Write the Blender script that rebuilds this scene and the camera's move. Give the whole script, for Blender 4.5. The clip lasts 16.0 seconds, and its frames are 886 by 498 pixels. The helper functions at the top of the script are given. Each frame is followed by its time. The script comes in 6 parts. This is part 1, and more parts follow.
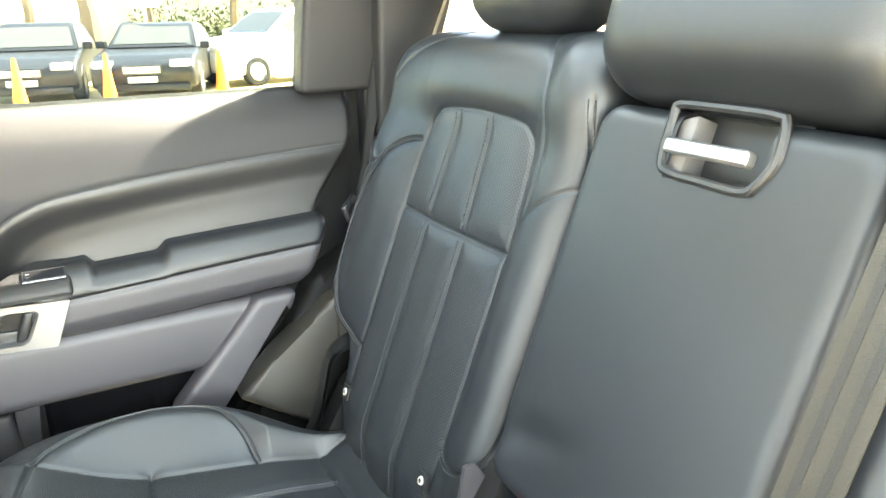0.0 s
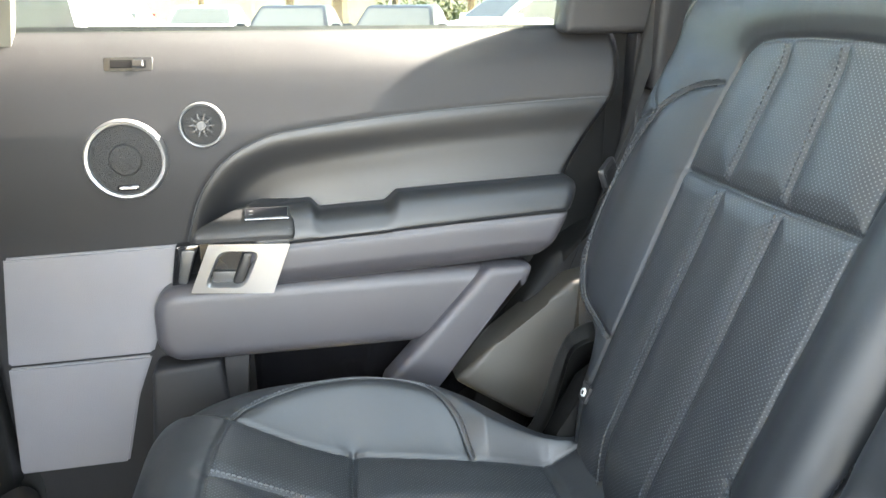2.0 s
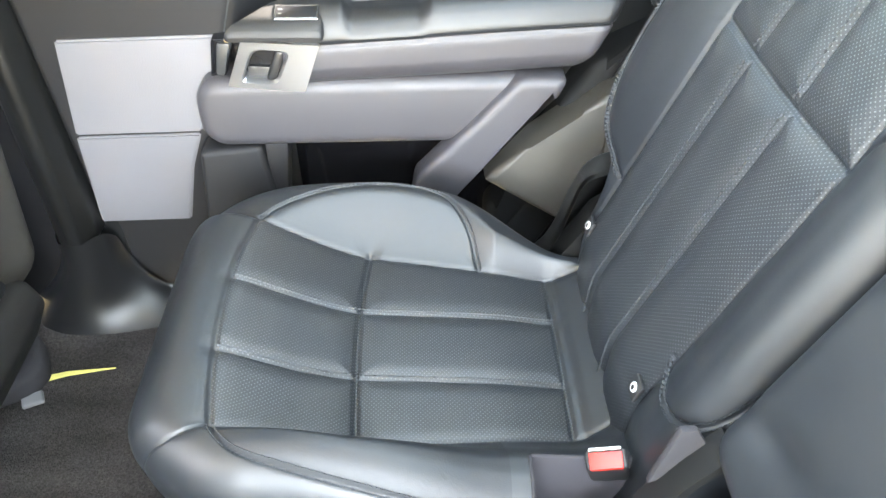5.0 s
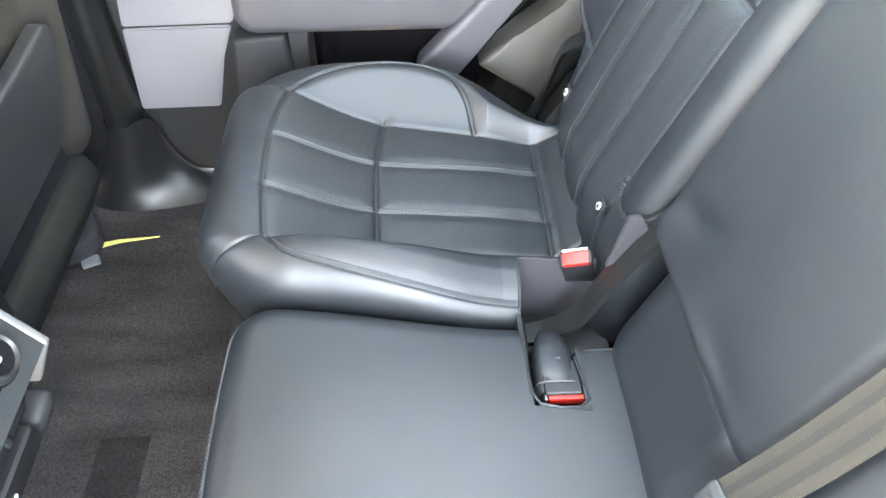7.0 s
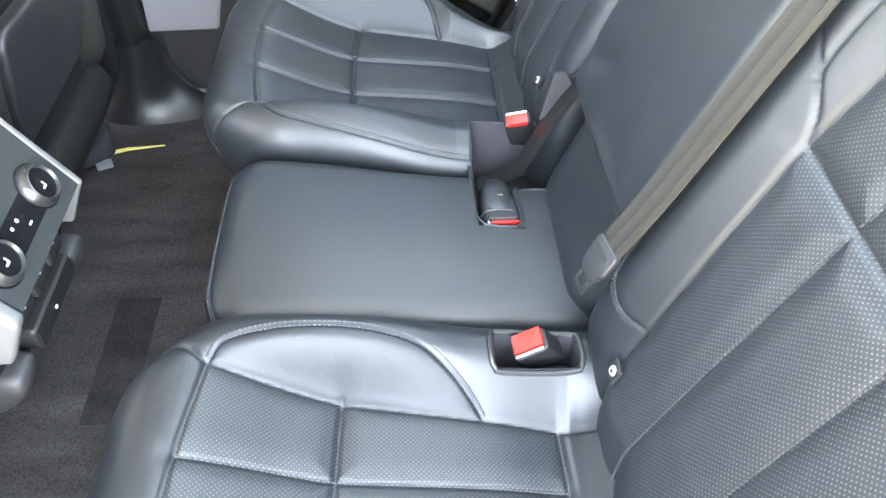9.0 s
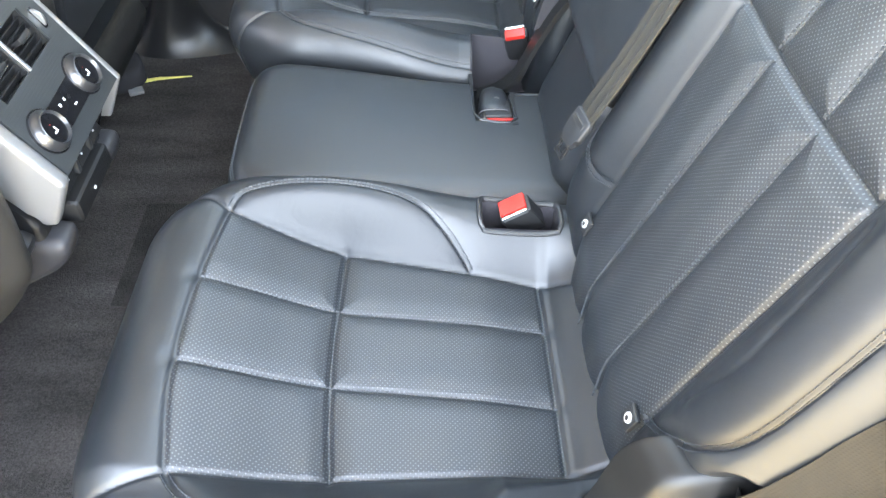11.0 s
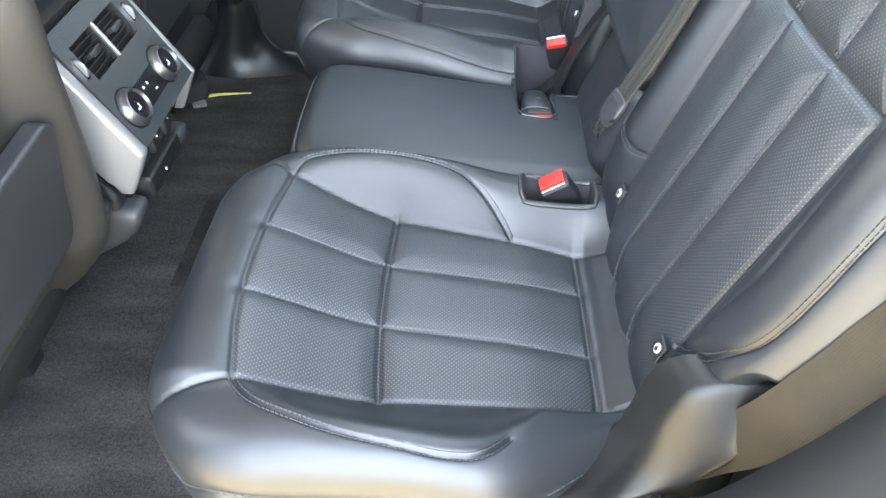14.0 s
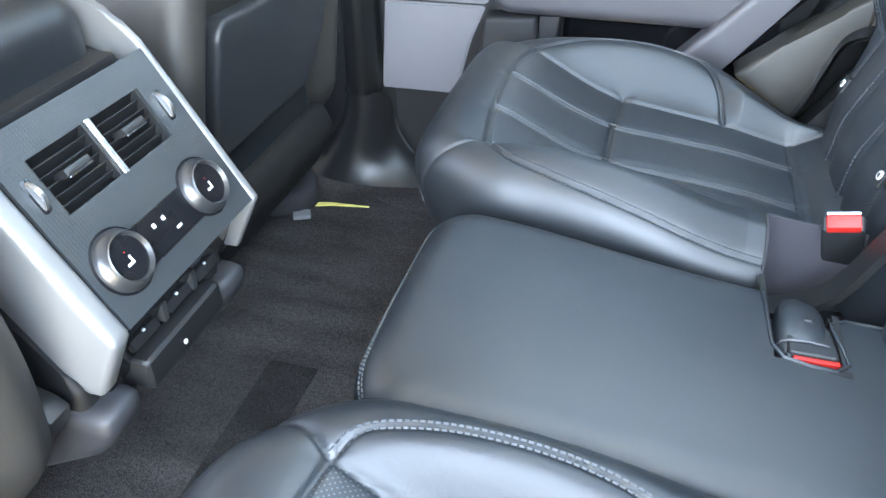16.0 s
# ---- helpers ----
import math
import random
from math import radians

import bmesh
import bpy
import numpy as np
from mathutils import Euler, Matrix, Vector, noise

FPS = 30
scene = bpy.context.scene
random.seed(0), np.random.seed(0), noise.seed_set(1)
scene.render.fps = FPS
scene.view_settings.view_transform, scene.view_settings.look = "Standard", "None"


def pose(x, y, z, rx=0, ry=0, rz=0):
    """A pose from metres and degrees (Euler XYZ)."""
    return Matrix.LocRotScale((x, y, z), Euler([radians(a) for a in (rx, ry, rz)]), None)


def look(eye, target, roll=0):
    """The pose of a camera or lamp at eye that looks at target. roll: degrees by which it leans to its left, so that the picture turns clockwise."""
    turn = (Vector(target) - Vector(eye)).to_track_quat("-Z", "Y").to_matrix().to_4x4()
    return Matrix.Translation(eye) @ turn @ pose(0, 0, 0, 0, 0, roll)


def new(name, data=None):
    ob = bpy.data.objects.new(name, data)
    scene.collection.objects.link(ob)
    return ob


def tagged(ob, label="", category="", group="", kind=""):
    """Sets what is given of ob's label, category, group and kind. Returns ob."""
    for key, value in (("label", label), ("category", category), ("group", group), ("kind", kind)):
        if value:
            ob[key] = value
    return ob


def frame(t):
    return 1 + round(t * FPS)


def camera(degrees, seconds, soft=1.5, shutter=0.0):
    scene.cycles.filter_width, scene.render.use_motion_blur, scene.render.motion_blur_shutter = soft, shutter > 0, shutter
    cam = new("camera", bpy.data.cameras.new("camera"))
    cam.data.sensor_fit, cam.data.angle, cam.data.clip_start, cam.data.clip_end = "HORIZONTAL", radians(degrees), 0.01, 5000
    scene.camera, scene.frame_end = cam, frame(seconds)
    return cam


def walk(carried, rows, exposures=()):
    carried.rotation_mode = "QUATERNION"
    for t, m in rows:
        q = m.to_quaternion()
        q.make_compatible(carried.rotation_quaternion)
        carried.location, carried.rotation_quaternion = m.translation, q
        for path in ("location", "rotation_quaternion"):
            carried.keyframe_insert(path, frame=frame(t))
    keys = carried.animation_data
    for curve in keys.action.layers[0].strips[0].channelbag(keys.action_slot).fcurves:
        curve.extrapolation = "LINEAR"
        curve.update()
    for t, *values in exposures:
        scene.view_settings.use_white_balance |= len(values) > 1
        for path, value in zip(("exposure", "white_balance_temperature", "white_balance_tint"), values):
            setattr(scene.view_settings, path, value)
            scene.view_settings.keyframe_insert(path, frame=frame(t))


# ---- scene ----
cam = camera(61.1, 16.0)
PATH = [
    (0, (0.208, -0.453, 1.513), (1.084, 1.242, 0.913), -1.4),
    (0.5, (0.206, -0.387, 1.497), (1.019, 1.342, 0.906), -1.1),
    (1, (0.209, -0.338, 1.474), (0.903, 1.442, 0.885), -0.8),
    (1.5, (0.213, -0.297, 1.445), (0.746, 1.539, 0.854), -0.4),
    (2, (0.214, -0.252, 1.418), (0.574, 1.619, 0.809), -0.1),
    (2.5, (0.212, -0.208, 1.419), (0.405, 1.682, 0.793), -0.1),
    (3, (0.239, -0.187, 1.455), (0.339, 1.673, 0.725), -0.1),
    (3.5, (0.271, -0.19, 1.5), (0.34, 1.581, 0.574), 0.0),
    (4, (0.292, -0.197, 1.536), (0.347, 1.465, 0.425), 0.2),
    (4.2, (0.305, -0.2, 1.546), (0.355, 1.422, 0.378), 0.1),
    (6.3, (0.335, -0.312, 1.601), (0.424, 1.116, 0.202), 1.2),
    (6.5, (0.32, -0.355, 1.604), (0.411, 1.061, 0.195), 1.2),
    (7, (0.303, -0.445, 1.615), (0.38, 0.963, 0.196), 0.6),
    (7.5, (0.306, -0.529, 1.609), (0.391, 0.882, 0.194), 1.0),
    (8, (0.316, -0.606, 1.612), (0.403, 0.796, 0.188), 0.9),
    (8.5, (0.331, -0.669, 1.613), (0.419, 0.728, 0.184), 0.7),
    (9, (0.334, -0.727, 1.615), (0.427, 0.668, 0.185), 0.8),
    (11.3, (0.354, -0.96, 1.579), (0.396, 0.428, 0.139), 1.2),
    (11.5, (0.347, -0.99, 1.577), (0.384, 0.396, 0.136), 1.3),
    (12, (0.344, -1.043, 1.573), (0.359, 0.342, 0.13), 1.2),
    (12.5, (0.349, -1.065, 1.569), (0.346, 0.328, 0.133), 1.0),
    (13, (0.344, -1.073, 1.563), (0.331, 0.344, 0.152), 0.8),
    (13.5, (0.34, -1.079, 1.56), (0.315, 0.381, 0.193), 0.6),
    (14, (0.336, -1.062, 1.542), (0.302, 0.444, 0.227), 0.7),
    (14.5, (0.319, -0.958, 1.512), (0.256, 0.587, 0.244), 0.6),
    (15, (0.295, -0.795, 1.479), (0.172, 0.773, 0.243), 0.8),
    (15.5, (0.284, -0.665, 1.419), (0.036, 0.915, 0.218), 0.7),
    (16, (0.275, -0.541, 1.362), (-0.154, 1.037, 0.211), 0.5),
]
walk(cam, [(t, look(eye, target, roll)) for t, eye, target, roll in PATH],
     [(0, 4.9, 7400, 8), (0.5, 4.58, 7300, 17), (1, 4.62, 7150, 15), (1.5, 4.64, 7030, 12), (2.5, 4.66, 6850, 12), (3.0, 4.68, 6840, 12), (3.5, 4.97, 7250, 14), (4, 5.35, 7200, 13), (6.5, 5.5, 7100, 13), (7, 5.44, 6950, 15),
      (9, 5.1, 6700, 14), (11.5, 4.72, 6700, 14), (12.5, 4.58, 6720, 14), (14.0, 4.52, 6600, 13.5), (16, 4.93, 6120, 12)])


# ---------------------------------------------------------------- light
SUN_AZ, SUN_EL = (0.672, 0.173), 46.0            # horizontal way to the sun, elevation
world = bpy.data.worlds.new("world")
scene.world = world
world.use_nodes = True
wn = world.node_tree
sky = wn.nodes.new("ShaderNodeTexSky")
sky.sky_type = 'NISHITA'
sky.sun_disc = False
sky.sun_elevation = radians(SUN_EL)
sky.sun_rotation = math.atan2(SUN_AZ[0], SUN_AZ[1])
wn.nodes["Background"].inputs[1].default_value = 0.10
wn.links.new(sky.outputs[0], wn.nodes["Background"].inputs[0])
lamp = bpy.data.lights.new("sun", 'SUN')
lamp.energy, lamp.angle, lamp.color = 3.5, radians(0.6), (1.0, 0.95, 0.86)
sun_ob = new("sun", lamp)
h = math.hypot(*SUN_AZ)
sun_ob.matrix_world = look((SUN_AZ[0] / h, SUN_AZ[1] / h, 8 + math.tan(radians(SUN_EL))), (0, 0, 8))


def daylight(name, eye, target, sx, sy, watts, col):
    """An area lamp that adds daylight, in an opening or as an unseen fill."""
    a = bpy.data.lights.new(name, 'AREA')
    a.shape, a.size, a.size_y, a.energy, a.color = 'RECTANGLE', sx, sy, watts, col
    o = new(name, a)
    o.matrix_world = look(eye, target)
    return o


# Added fill under the closed ceiling, standing in for sky light from above.
daylight("overhead_fill", (.50, 0, 1.735), (.50, 0.001, 0), 0.75, 1.6, 1.30, (0.62, 0.82, 1.0))
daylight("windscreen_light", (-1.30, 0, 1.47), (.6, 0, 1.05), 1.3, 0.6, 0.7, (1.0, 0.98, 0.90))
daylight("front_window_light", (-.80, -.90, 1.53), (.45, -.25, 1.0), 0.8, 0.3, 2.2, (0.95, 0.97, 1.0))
# Unseen fill hung outside the open door to strengthen its daylight.
daylight("door_side_fill", (.50, -1.55, 1.62), (.40, 0, 1.0), 1.9, 1.4, 8.2, (0.84, 0.94, 1.0))


# ---------------------------------------------------------------- materials
def mat(name, col, rough=0.5, metal=0.0, grain=0.0, gscale=900.0, gstr=0.25, blotch=0.12, bscale=9.0, spec=0.5, rvar=0.08, extra=None):
    """A surface with fine grain relief and broad variation of colour and gloss; sizes in metres."""
    m = bpy.data.materials.new(name)
    m.use_nodes = True
    nt = m.node_tree
    n, l = nt.nodes, nt.links
    b = n["Principled BSDF"]
    tc = n.new("ShaderNodeTexCoord")
    big = n.new("ShaderNodeTexNoise")
    big.inputs["Scale"].default_value = bscale
    big.inputs["Detail"].default_value = 5
    l.new(tc.outputs["Object"], big.inputs["Vector"])
    mix = n.new("ShaderNodeMix")
    mix.data_type = 'RGBA'
    mix.inputs[6].default_value = (*[c * (1 - blotch) for c in col], 1)
    mix.inputs[7].default_value = (*[min(1, c * (1 + blotch)) for c in col], 1)
    l.new(big.outputs[0], mix.inputs[0])
    l.new(mix.outputs[2], b.inputs["Base Color"])
    mr = n.new("ShaderNodeMapRange")
    mr.inputs[3].default_value = max(0.02, rough - rvar)
    mr.inputs[4].default_value = min(1, rough + rvar)
    l.new(big.outputs[0], mr.inputs[0])
    l.new(mr.outputs[0], b.inputs["Roughness"])
    b.inputs["Metallic"].default_value = metal
    b.inputs["Specular IOR Level"].default_value = spec
    if grain:
        v = n.new("ShaderNodeTexVoronoi")
        v.inputs["Scale"].default_value = gscale
        l.new(tc.outputs["Object"], v.inputs["Vector"])
        bp = n.new("ShaderNodeBump")
        bp.inputs["Strength"].default_value = gstr
        bp.inputs["Distance"].default_value = grain
        l.new(v.outputs["Distance"], bp.inputs["Height"])
        l.new(bp.outputs[0], b.inputs["Normal"])
    if extra:
        extra(nt, b, tc, mix)
    return m


def perforate(pitch, radius, depth, dark):
    """Rows of small punched holes, staggered, over the object's own plan."""
    def add(nt, b, tc, mix):
        n, l = nt.nodes, nt.links
        uv = n.new("ShaderNodeUVMap")
        vm = n.new("ShaderNodeVectorMath")
        vm.operation = 'SCALE'
        vm.inputs[3].default_value = 1.0 / pitch
        l.new(uv.outputs[0], vm.inputs[0])
        rot = n.new("ShaderNodeVectorRotate")
        rot.inputs["Angle"].default_value = radians(45)
        l.new(vm.outputs[0], rot.inputs[0])
        fr = n.new("ShaderNodeVectorMath")
        fr.operation = 'FRACTION'
        l.new(rot.outputs[0], fr.inputs[0])
        sub = n.new("ShaderNodeVectorMath")
        sub.operation = 'SUBTRACT'
        sub.inputs[1].default_value = (0.5, 0.5, 0)
        l.new(fr.outputs[0], sub.inputs[0])
        ln = n.new("ShaderNodeVectorMath")
        ln.operation = 'LENGTH'
        l.new(sub.outputs[0], ln.inputs[0])
        mr = n.new("ShaderNodeMapRange")
        mr.inputs[1].default_value = radius / pitch * 0.75
        mr.inputs[2].default_value = radius / pitch * 1.25
        l.new(ln.outputs["Value"], mr.inputs[0])
        mul = n.new("ShaderNodeMix")
        mul.data_type = 'RGBA'
        mul.inputs[6].default_value = (*dark, 1)
        l.new(mr.outputs[0], mul.inputs[0])
        l.new(mix.outputs[2], mul.inputs[7])
        l.new(mul.outputs[2], b.inputs["Base Color"])
        bp = n.new("ShaderNodeBump")
        bp.inputs["Strength"].default_value = 0.35
        bp.inputs["Distance"].default_value = depth
        l.new(mr.outputs[0], bp.inputs["Height"])
        old = b.inputs["Normal"].links
        if old:
            l.new(old[0].from_socket, bp.inputs["Normal"])
        l.new(bp.outputs[0], b.inputs["Normal"])
    return add


def weave(pitch):
    """A fine diagonal basket weave in relief, from two crossed bands."""
    def add(nt, b, tc, mix):
        n, l = nt.nodes, nt.links
        outs = []
        for ang in (0, 90):
            rot = n.new("ShaderNodeVectorRotate")
            rot.inputs["Axis"].default_value = (1, 0, 0)
            rot.inputs["Angle"].default_value = radians(ang)
            l.new(tc.outputs["Object"], rot.inputs[0])
            w = n.new("ShaderNodeTexWave")
            w.bands_direction = 'Y'
            w.inputs["Scale"].default_value = 0.314 / pitch
            w.inputs["Distortion"].default_value = 0.0
            l.new(rot.outputs[0], w.inputs[0])
            outs.append(w.outputs["Fac"])
        mx = n.new("ShaderNodeMath")
        mx.operation = 'MULTIPLY'
        l.new(outs[0], mx.inputs[0])
        l.new(outs[1], mx.inputs[1])
        bp = n.new("ShaderNodeBump")
        bp.inputs["Strength"].default_value = 0.5
        bp.inputs["Distance"].default_value = 0.00034
        l.new(mx.outputs[0], bp.inputs["Height"])
        l.new(bp.outputs[0], b.inputs["Normal"])
    return add


def crease(amount):
    """Soft wrinkles and a dusty unevenness of the gloss on top of the grain."""
    def add(nt, b, tc, mix):
        n, l = nt.nodes, nt.links
        w = n.new("ShaderNodeTexNoise")
        w.inputs["Scale"].default_value = 34.0
        w.inputs["Detail"].default_value = 4
        w.inputs["Distortion"].default_value = 1.2
        l.new(tc.outputs["Object"], w.inputs["Vector"])
        bp = n.new("ShaderNodeBump")
        bp.inputs["Strength"].default_value = 0.5
        bp.inputs["Distance"].default_value = amount
        l.new(w.outputs[0], bp.inputs["Height"])
        old = b.inputs["Normal"].links
        if old:
            l.new(old[0].from_socket, bp.inputs["Normal"])
        l.new(bp.outputs[0], b.inputs["Normal"])
    return add


LEATHER = mat("black_leather", (0.0102, 0.0119, 0.0140), 0.42, grain=0.0004, gscale=1300, gstr=0.14, rvar=0.09, bscale=14, extra=crease(0.0005))
LEATHER_SHINY = mat("polished_leather", (0.0101, 0.0115, 0.0135), 0.36, grain=0.0004, gscale=1300, gstr=0.12, rvar=0.07, extra=crease(0.0005))
BOLSTER = mat("creased_leather", (0.0101, 0.0116, 0.0138), 0.45, grain=0.0004, gscale=1300, gstr=0.12, rvar=0.08, spec=0.36, extra=crease(0.0013))
PERF = mat("perforated_leather", (0.0102, 0.0121, 0.0143), 0.42, grain=0.0004, gscale=1300, gstr=0.12, rvar=0.06,
           extra=perforate(0.0037, 0.00070, 0.0006, (0.060, 0.064, 0.069)))
THREAD = mat("grey_thread", (0.034, 0.037, 0.041), 0.6, blotch=0.2, bscale=300)
VINYL = mat("grained_vinyl", (0.0135, 0.0131, 0.0142), 0.56, spec=0.36, grain=0.0005, gscale=1500, gstr=0.5)
# Dark trim whose beige colour holds the light reflected on the far quarter.
QUARTER_LIT = mat("lit_quarter_trim", (0.046, 0.042, 0.035), 0.36, grain=0.0006, gscale=1200, gstr=0.5)
INSERT = mat("door_insert_leather", (0.0065, 0.0070, 0.0082), 0.42, grain=0.0004, gscale=1100, gstr=0.15, rvar=0.06, spec=0.5)
VINYL2 = mat("smooth_vinyl", (0.043, 0.0408, 0.0455), 0.42, grain=0.0004, gscale=1500, gstr=0.4)
PLASTIC = mat("black_plastic", (0.009, 0.009, 0.0095), 0.5, grain=0.0004, gscale=1800, gstr=0.4)
GREYTRIM = mat("grey_textured_panel", (0.15, 0.147, 0.158), 0.5, grain=0.0006, gscale=700, gstr=0.5)
SATIN = mat("satin_metal", (0.40, 0.40, 0.40), 0.32, metal=0.9, blotch=0.04)
def nap(nt, b, tc, mix):
    """Brushed pile: broad soft streaks and fine tufts over the base colour."""
    n, l = nt.nodes, nt.links
    src = mix.outputs[2]
    for sc, lo, hi in (((5, 17, 5), .62, 1.30), ((330, 330, 330), .55, 1.45)):
        mp = n.new("ShaderNodeMapping")
        mp.inputs["Scale"].default_value = sc
        mp.inputs["Rotation"].default_value = (0, 0, radians(8))
        l.new(tc.outputs["Object"], mp.inputs[0])
        t = n.new("ShaderNodeTexNoise")
        t.inputs["Scale"].default_value = 1.0
        t.inputs["Detail"].default_value = 3
        l.new(mp.outputs[0], t.inputs["Vector"])
        r = n.new("ShaderNodeMapRange")
        r.inputs[1].default_value, r.inputs[2].default_value = .3, .7
        r.inputs[3].default_value, r.inputs[4].default_value = lo, hi
        l.new(t.outputs[0], r.inputs[0])
        m = n.new("ShaderNodeVectorMath")
        m.operation = 'SCALE'
        l.new(src, m.inputs[0])
        l.new(r.outputs[0], m.inputs[3])
        src = m.outputs[0]
    l.new(src, b.inputs["Base Color"])


CARPET = mat("dark_carpet", (0.046, 0.0415, 0.0405), 0.95, grain=0.004, gscale=420, gstr=1.0, blotch=0.35, bscale=7, spec=0.1, extra=nap)
GLOSS = mat("gloss_black", (0.008, 0.008, 0.009), 0.12, blotch=0.05)
RED = mat("red_plastic", (0.36, 0.014, 0.009), 0.4, blotch=0.05)
BELT = mat("seat_belt_webbing", (0.019, 0.0163, 0.0108), 0.6, grain=0.0006, gscale=900, gstr=0.6)
HEADLINER = mat("headliner_cloth", (0.45, 0.43, 0.4), 0.9, grain=0.0008, gscale=900)
PAINT = mat("car_paint", (0.02, 0.02, 0.022), 0.25)
BELT_TAN = mat("tan_webbing", (0.0205, 0.0162, 0.0102), 0.8, grain=0.0004, gscale=1800, gstr=0.5, spec=0.15, blotch=0.35, bscale=28, extra=weave(0.0022))
PILLAR = mat("pillar_cloth", (0.11, 0.107, 0.09), 0.85, grain=0.0008, gscale=900)
APERTURE = mat("opening_trim", (0.009, 0.009, 0.009), 0.72, grain=0.0004, gscale=1800, gstr=0.3, spec=0.22)
DIALBLACK = mat("dial_black", (0.006, 0.006, 0.007), 0.28, blotch=0.05, spec=0.35)
HANDLEMOUNT = mat("handle_mount", (0.10, 0.092, 0.088), 0.5)
WHITE = mat("white_print", (0.8, 0.8, 0.8), 0.5, blotch=0.03)
SUEDE = mat("grey_suede", (0.036, 0.034, 0.039), 0.9, grain=0.0008, gscale=1500, gstr=0.6, spec=0.15)
FLAP = mat("flap_cloth", (0.028, 0.027, 0.030), 0.85, grain=0.0008, gscale=1500, gstr=0.6, spec=0.15)
COVER = mat("moulded_cover", (0.0085, 0.0085, 0.0083), 0.36, grain=0.0003, gscale=2200, gstr=0.2, spec=0.26)
TRIM = mat("satin_black_trim", (0.015, 0.015, 0.0155), 0.36, grain=0.0003, gscale=2200, gstr=0.3)
SILVER = mat("silver_paint", (0.23, 0.227, 0.225), 0.4, metal=0.5, blotch=0.04)
GUNMETAL = mat("gunmetal_weave", (0.052, 0.056, 0.058), 0.36, metal=0.5, extra=weave(0.0038))
GUNRING = mat("brushed_gunmetal", (0.10, 0.10, 0.104), 0.36, metal=0.8, blotch=0.05)
RING = mat("silver_ring", (0.20, 0.20, 0.20), 0.42, metal=0.7, blotch=0.05)
GRILLE = mat("speaker_mesh", (0.03, 0.03, 0.03), 0.55, metal=0.3, grain=0.0012, gscale=650, gstr=1.0)
NAP_SHADOW = mat("nap_shadow_pile", (0.025, 0.0225, 0.022), 0.95, grain=0.004, gscale=420, gstr=1.0, blotch=0.3, bscale=14, spec=0.1, extra=nap)
SUN_STREAK = mat("sun_streak_yellow", (0.55, 0.50, 0.14), 0.7, blotch=0.15, bscale=60)
CHROME = mat("dark_chrome", (0.13, 0.13, 0.132), 0.25, metal=0.9, blotch=0.05)
TAGWHITE = mat("tag_white", (0.42, 0.42, 0.41), 0.6, blotch=0.15, bscale=300)
GREYTAB = mat("grey_tab", (0.12, 0.12, 0.125), 0.7)
RUBBER = mat("black_rubber", (0.015, 0.015, 0.015), 0.6, grain=0.0004, gscale=900)
# Ground coloured brighter and yellower to bounce warm light onto the near seat.
BOUNCE_GROUND = mat("warm_bounce_ground", (0.64, 0.51, 0.25), 0.9, grain=0.01, gscale=90, blotch=0.2, bscale=0.7)


# ---------------------------------------------------------------- mesh helpers
def thing(name, loc, label, category, group="", kind=""):
    e = new(name)
    e.location = loc
    e.empty_display_size = 0.05
    tagged(e, label, category, group, kind)
    return e


def base_of(ob):
    v = Vector((0, 0, 0))
    while ob:
        v += ob.location
        ob = ob.parent
    return v


def raw(name, verts, faces, material, parent=None, label="", smooth=True, uv=None, sharp=None, normals=None):
    """One mesh object from world-space vertices, hung under parent."""
    off = np.array(base_of(parent)) if parent else np.zeros(3)
    me = bpy.data.meshes.new(name)
    me.from_pydata((np.asarray(verts, float) - off).tolist(), [], [list(map(int, f)) for f in faces])
    me.polygons.foreach_set("use_smooth", [smooth] * len(me.polygons))
    if uv is not None:
        lay = me.uv_layers.new(name="plan")
        idx = np.zeros(len(me.loops), int)
        me.loops.foreach_get("vertex_index", idx)
        lay.data.foreach_set("uv", np.asarray(uv, float)[idx].ravel())
    me.materials.append(material)
    if sharp is not None:
        me.set_sharp_from_angle(angle=radians(sharp))
    me.update()
    if normals is not None:
        me.normals_split_custom_set_from_vertices(np.asarray(normals).tolist())
    ob = new(name, me)
    if parent:
        ob.parent = parent
    if label:
        tagged(ob, label)
    return ob


def part(name, bm, material, parent=None, label="", sharp=35):
    """Links a bmesh (world space) as one mesh object."""
    bmesh.ops.recalc_face_normals(bm, faces=bm.faces)
    bm.verts.index_update()
    v = [tuple(x.co) for x in bm.verts]
    f = [[q.index for q in p.verts] for p in bm.faces]
    bm.free()
    return raw(name, v, f, material, parent, label, True, None, sharp)


def box(lo, hi, bevel=0.0, seg=2, m=None):
    bm = bmesh.new()
    bmesh.ops.create_cube(bm, size=1)
    for v in bm.verts:
        v.co = Vector([lo[i] + (v.co[i] + 0.5) * (hi[i] - lo[i]) for i in range(3)])
    if bevel:
        bmesh.ops.bevel(bm, geom=bm.edges[:], offset=bevel, segments=seg, affect='EDGES', profile=0.6)
    if m is not None:
        bm.transform(m)
    return bm


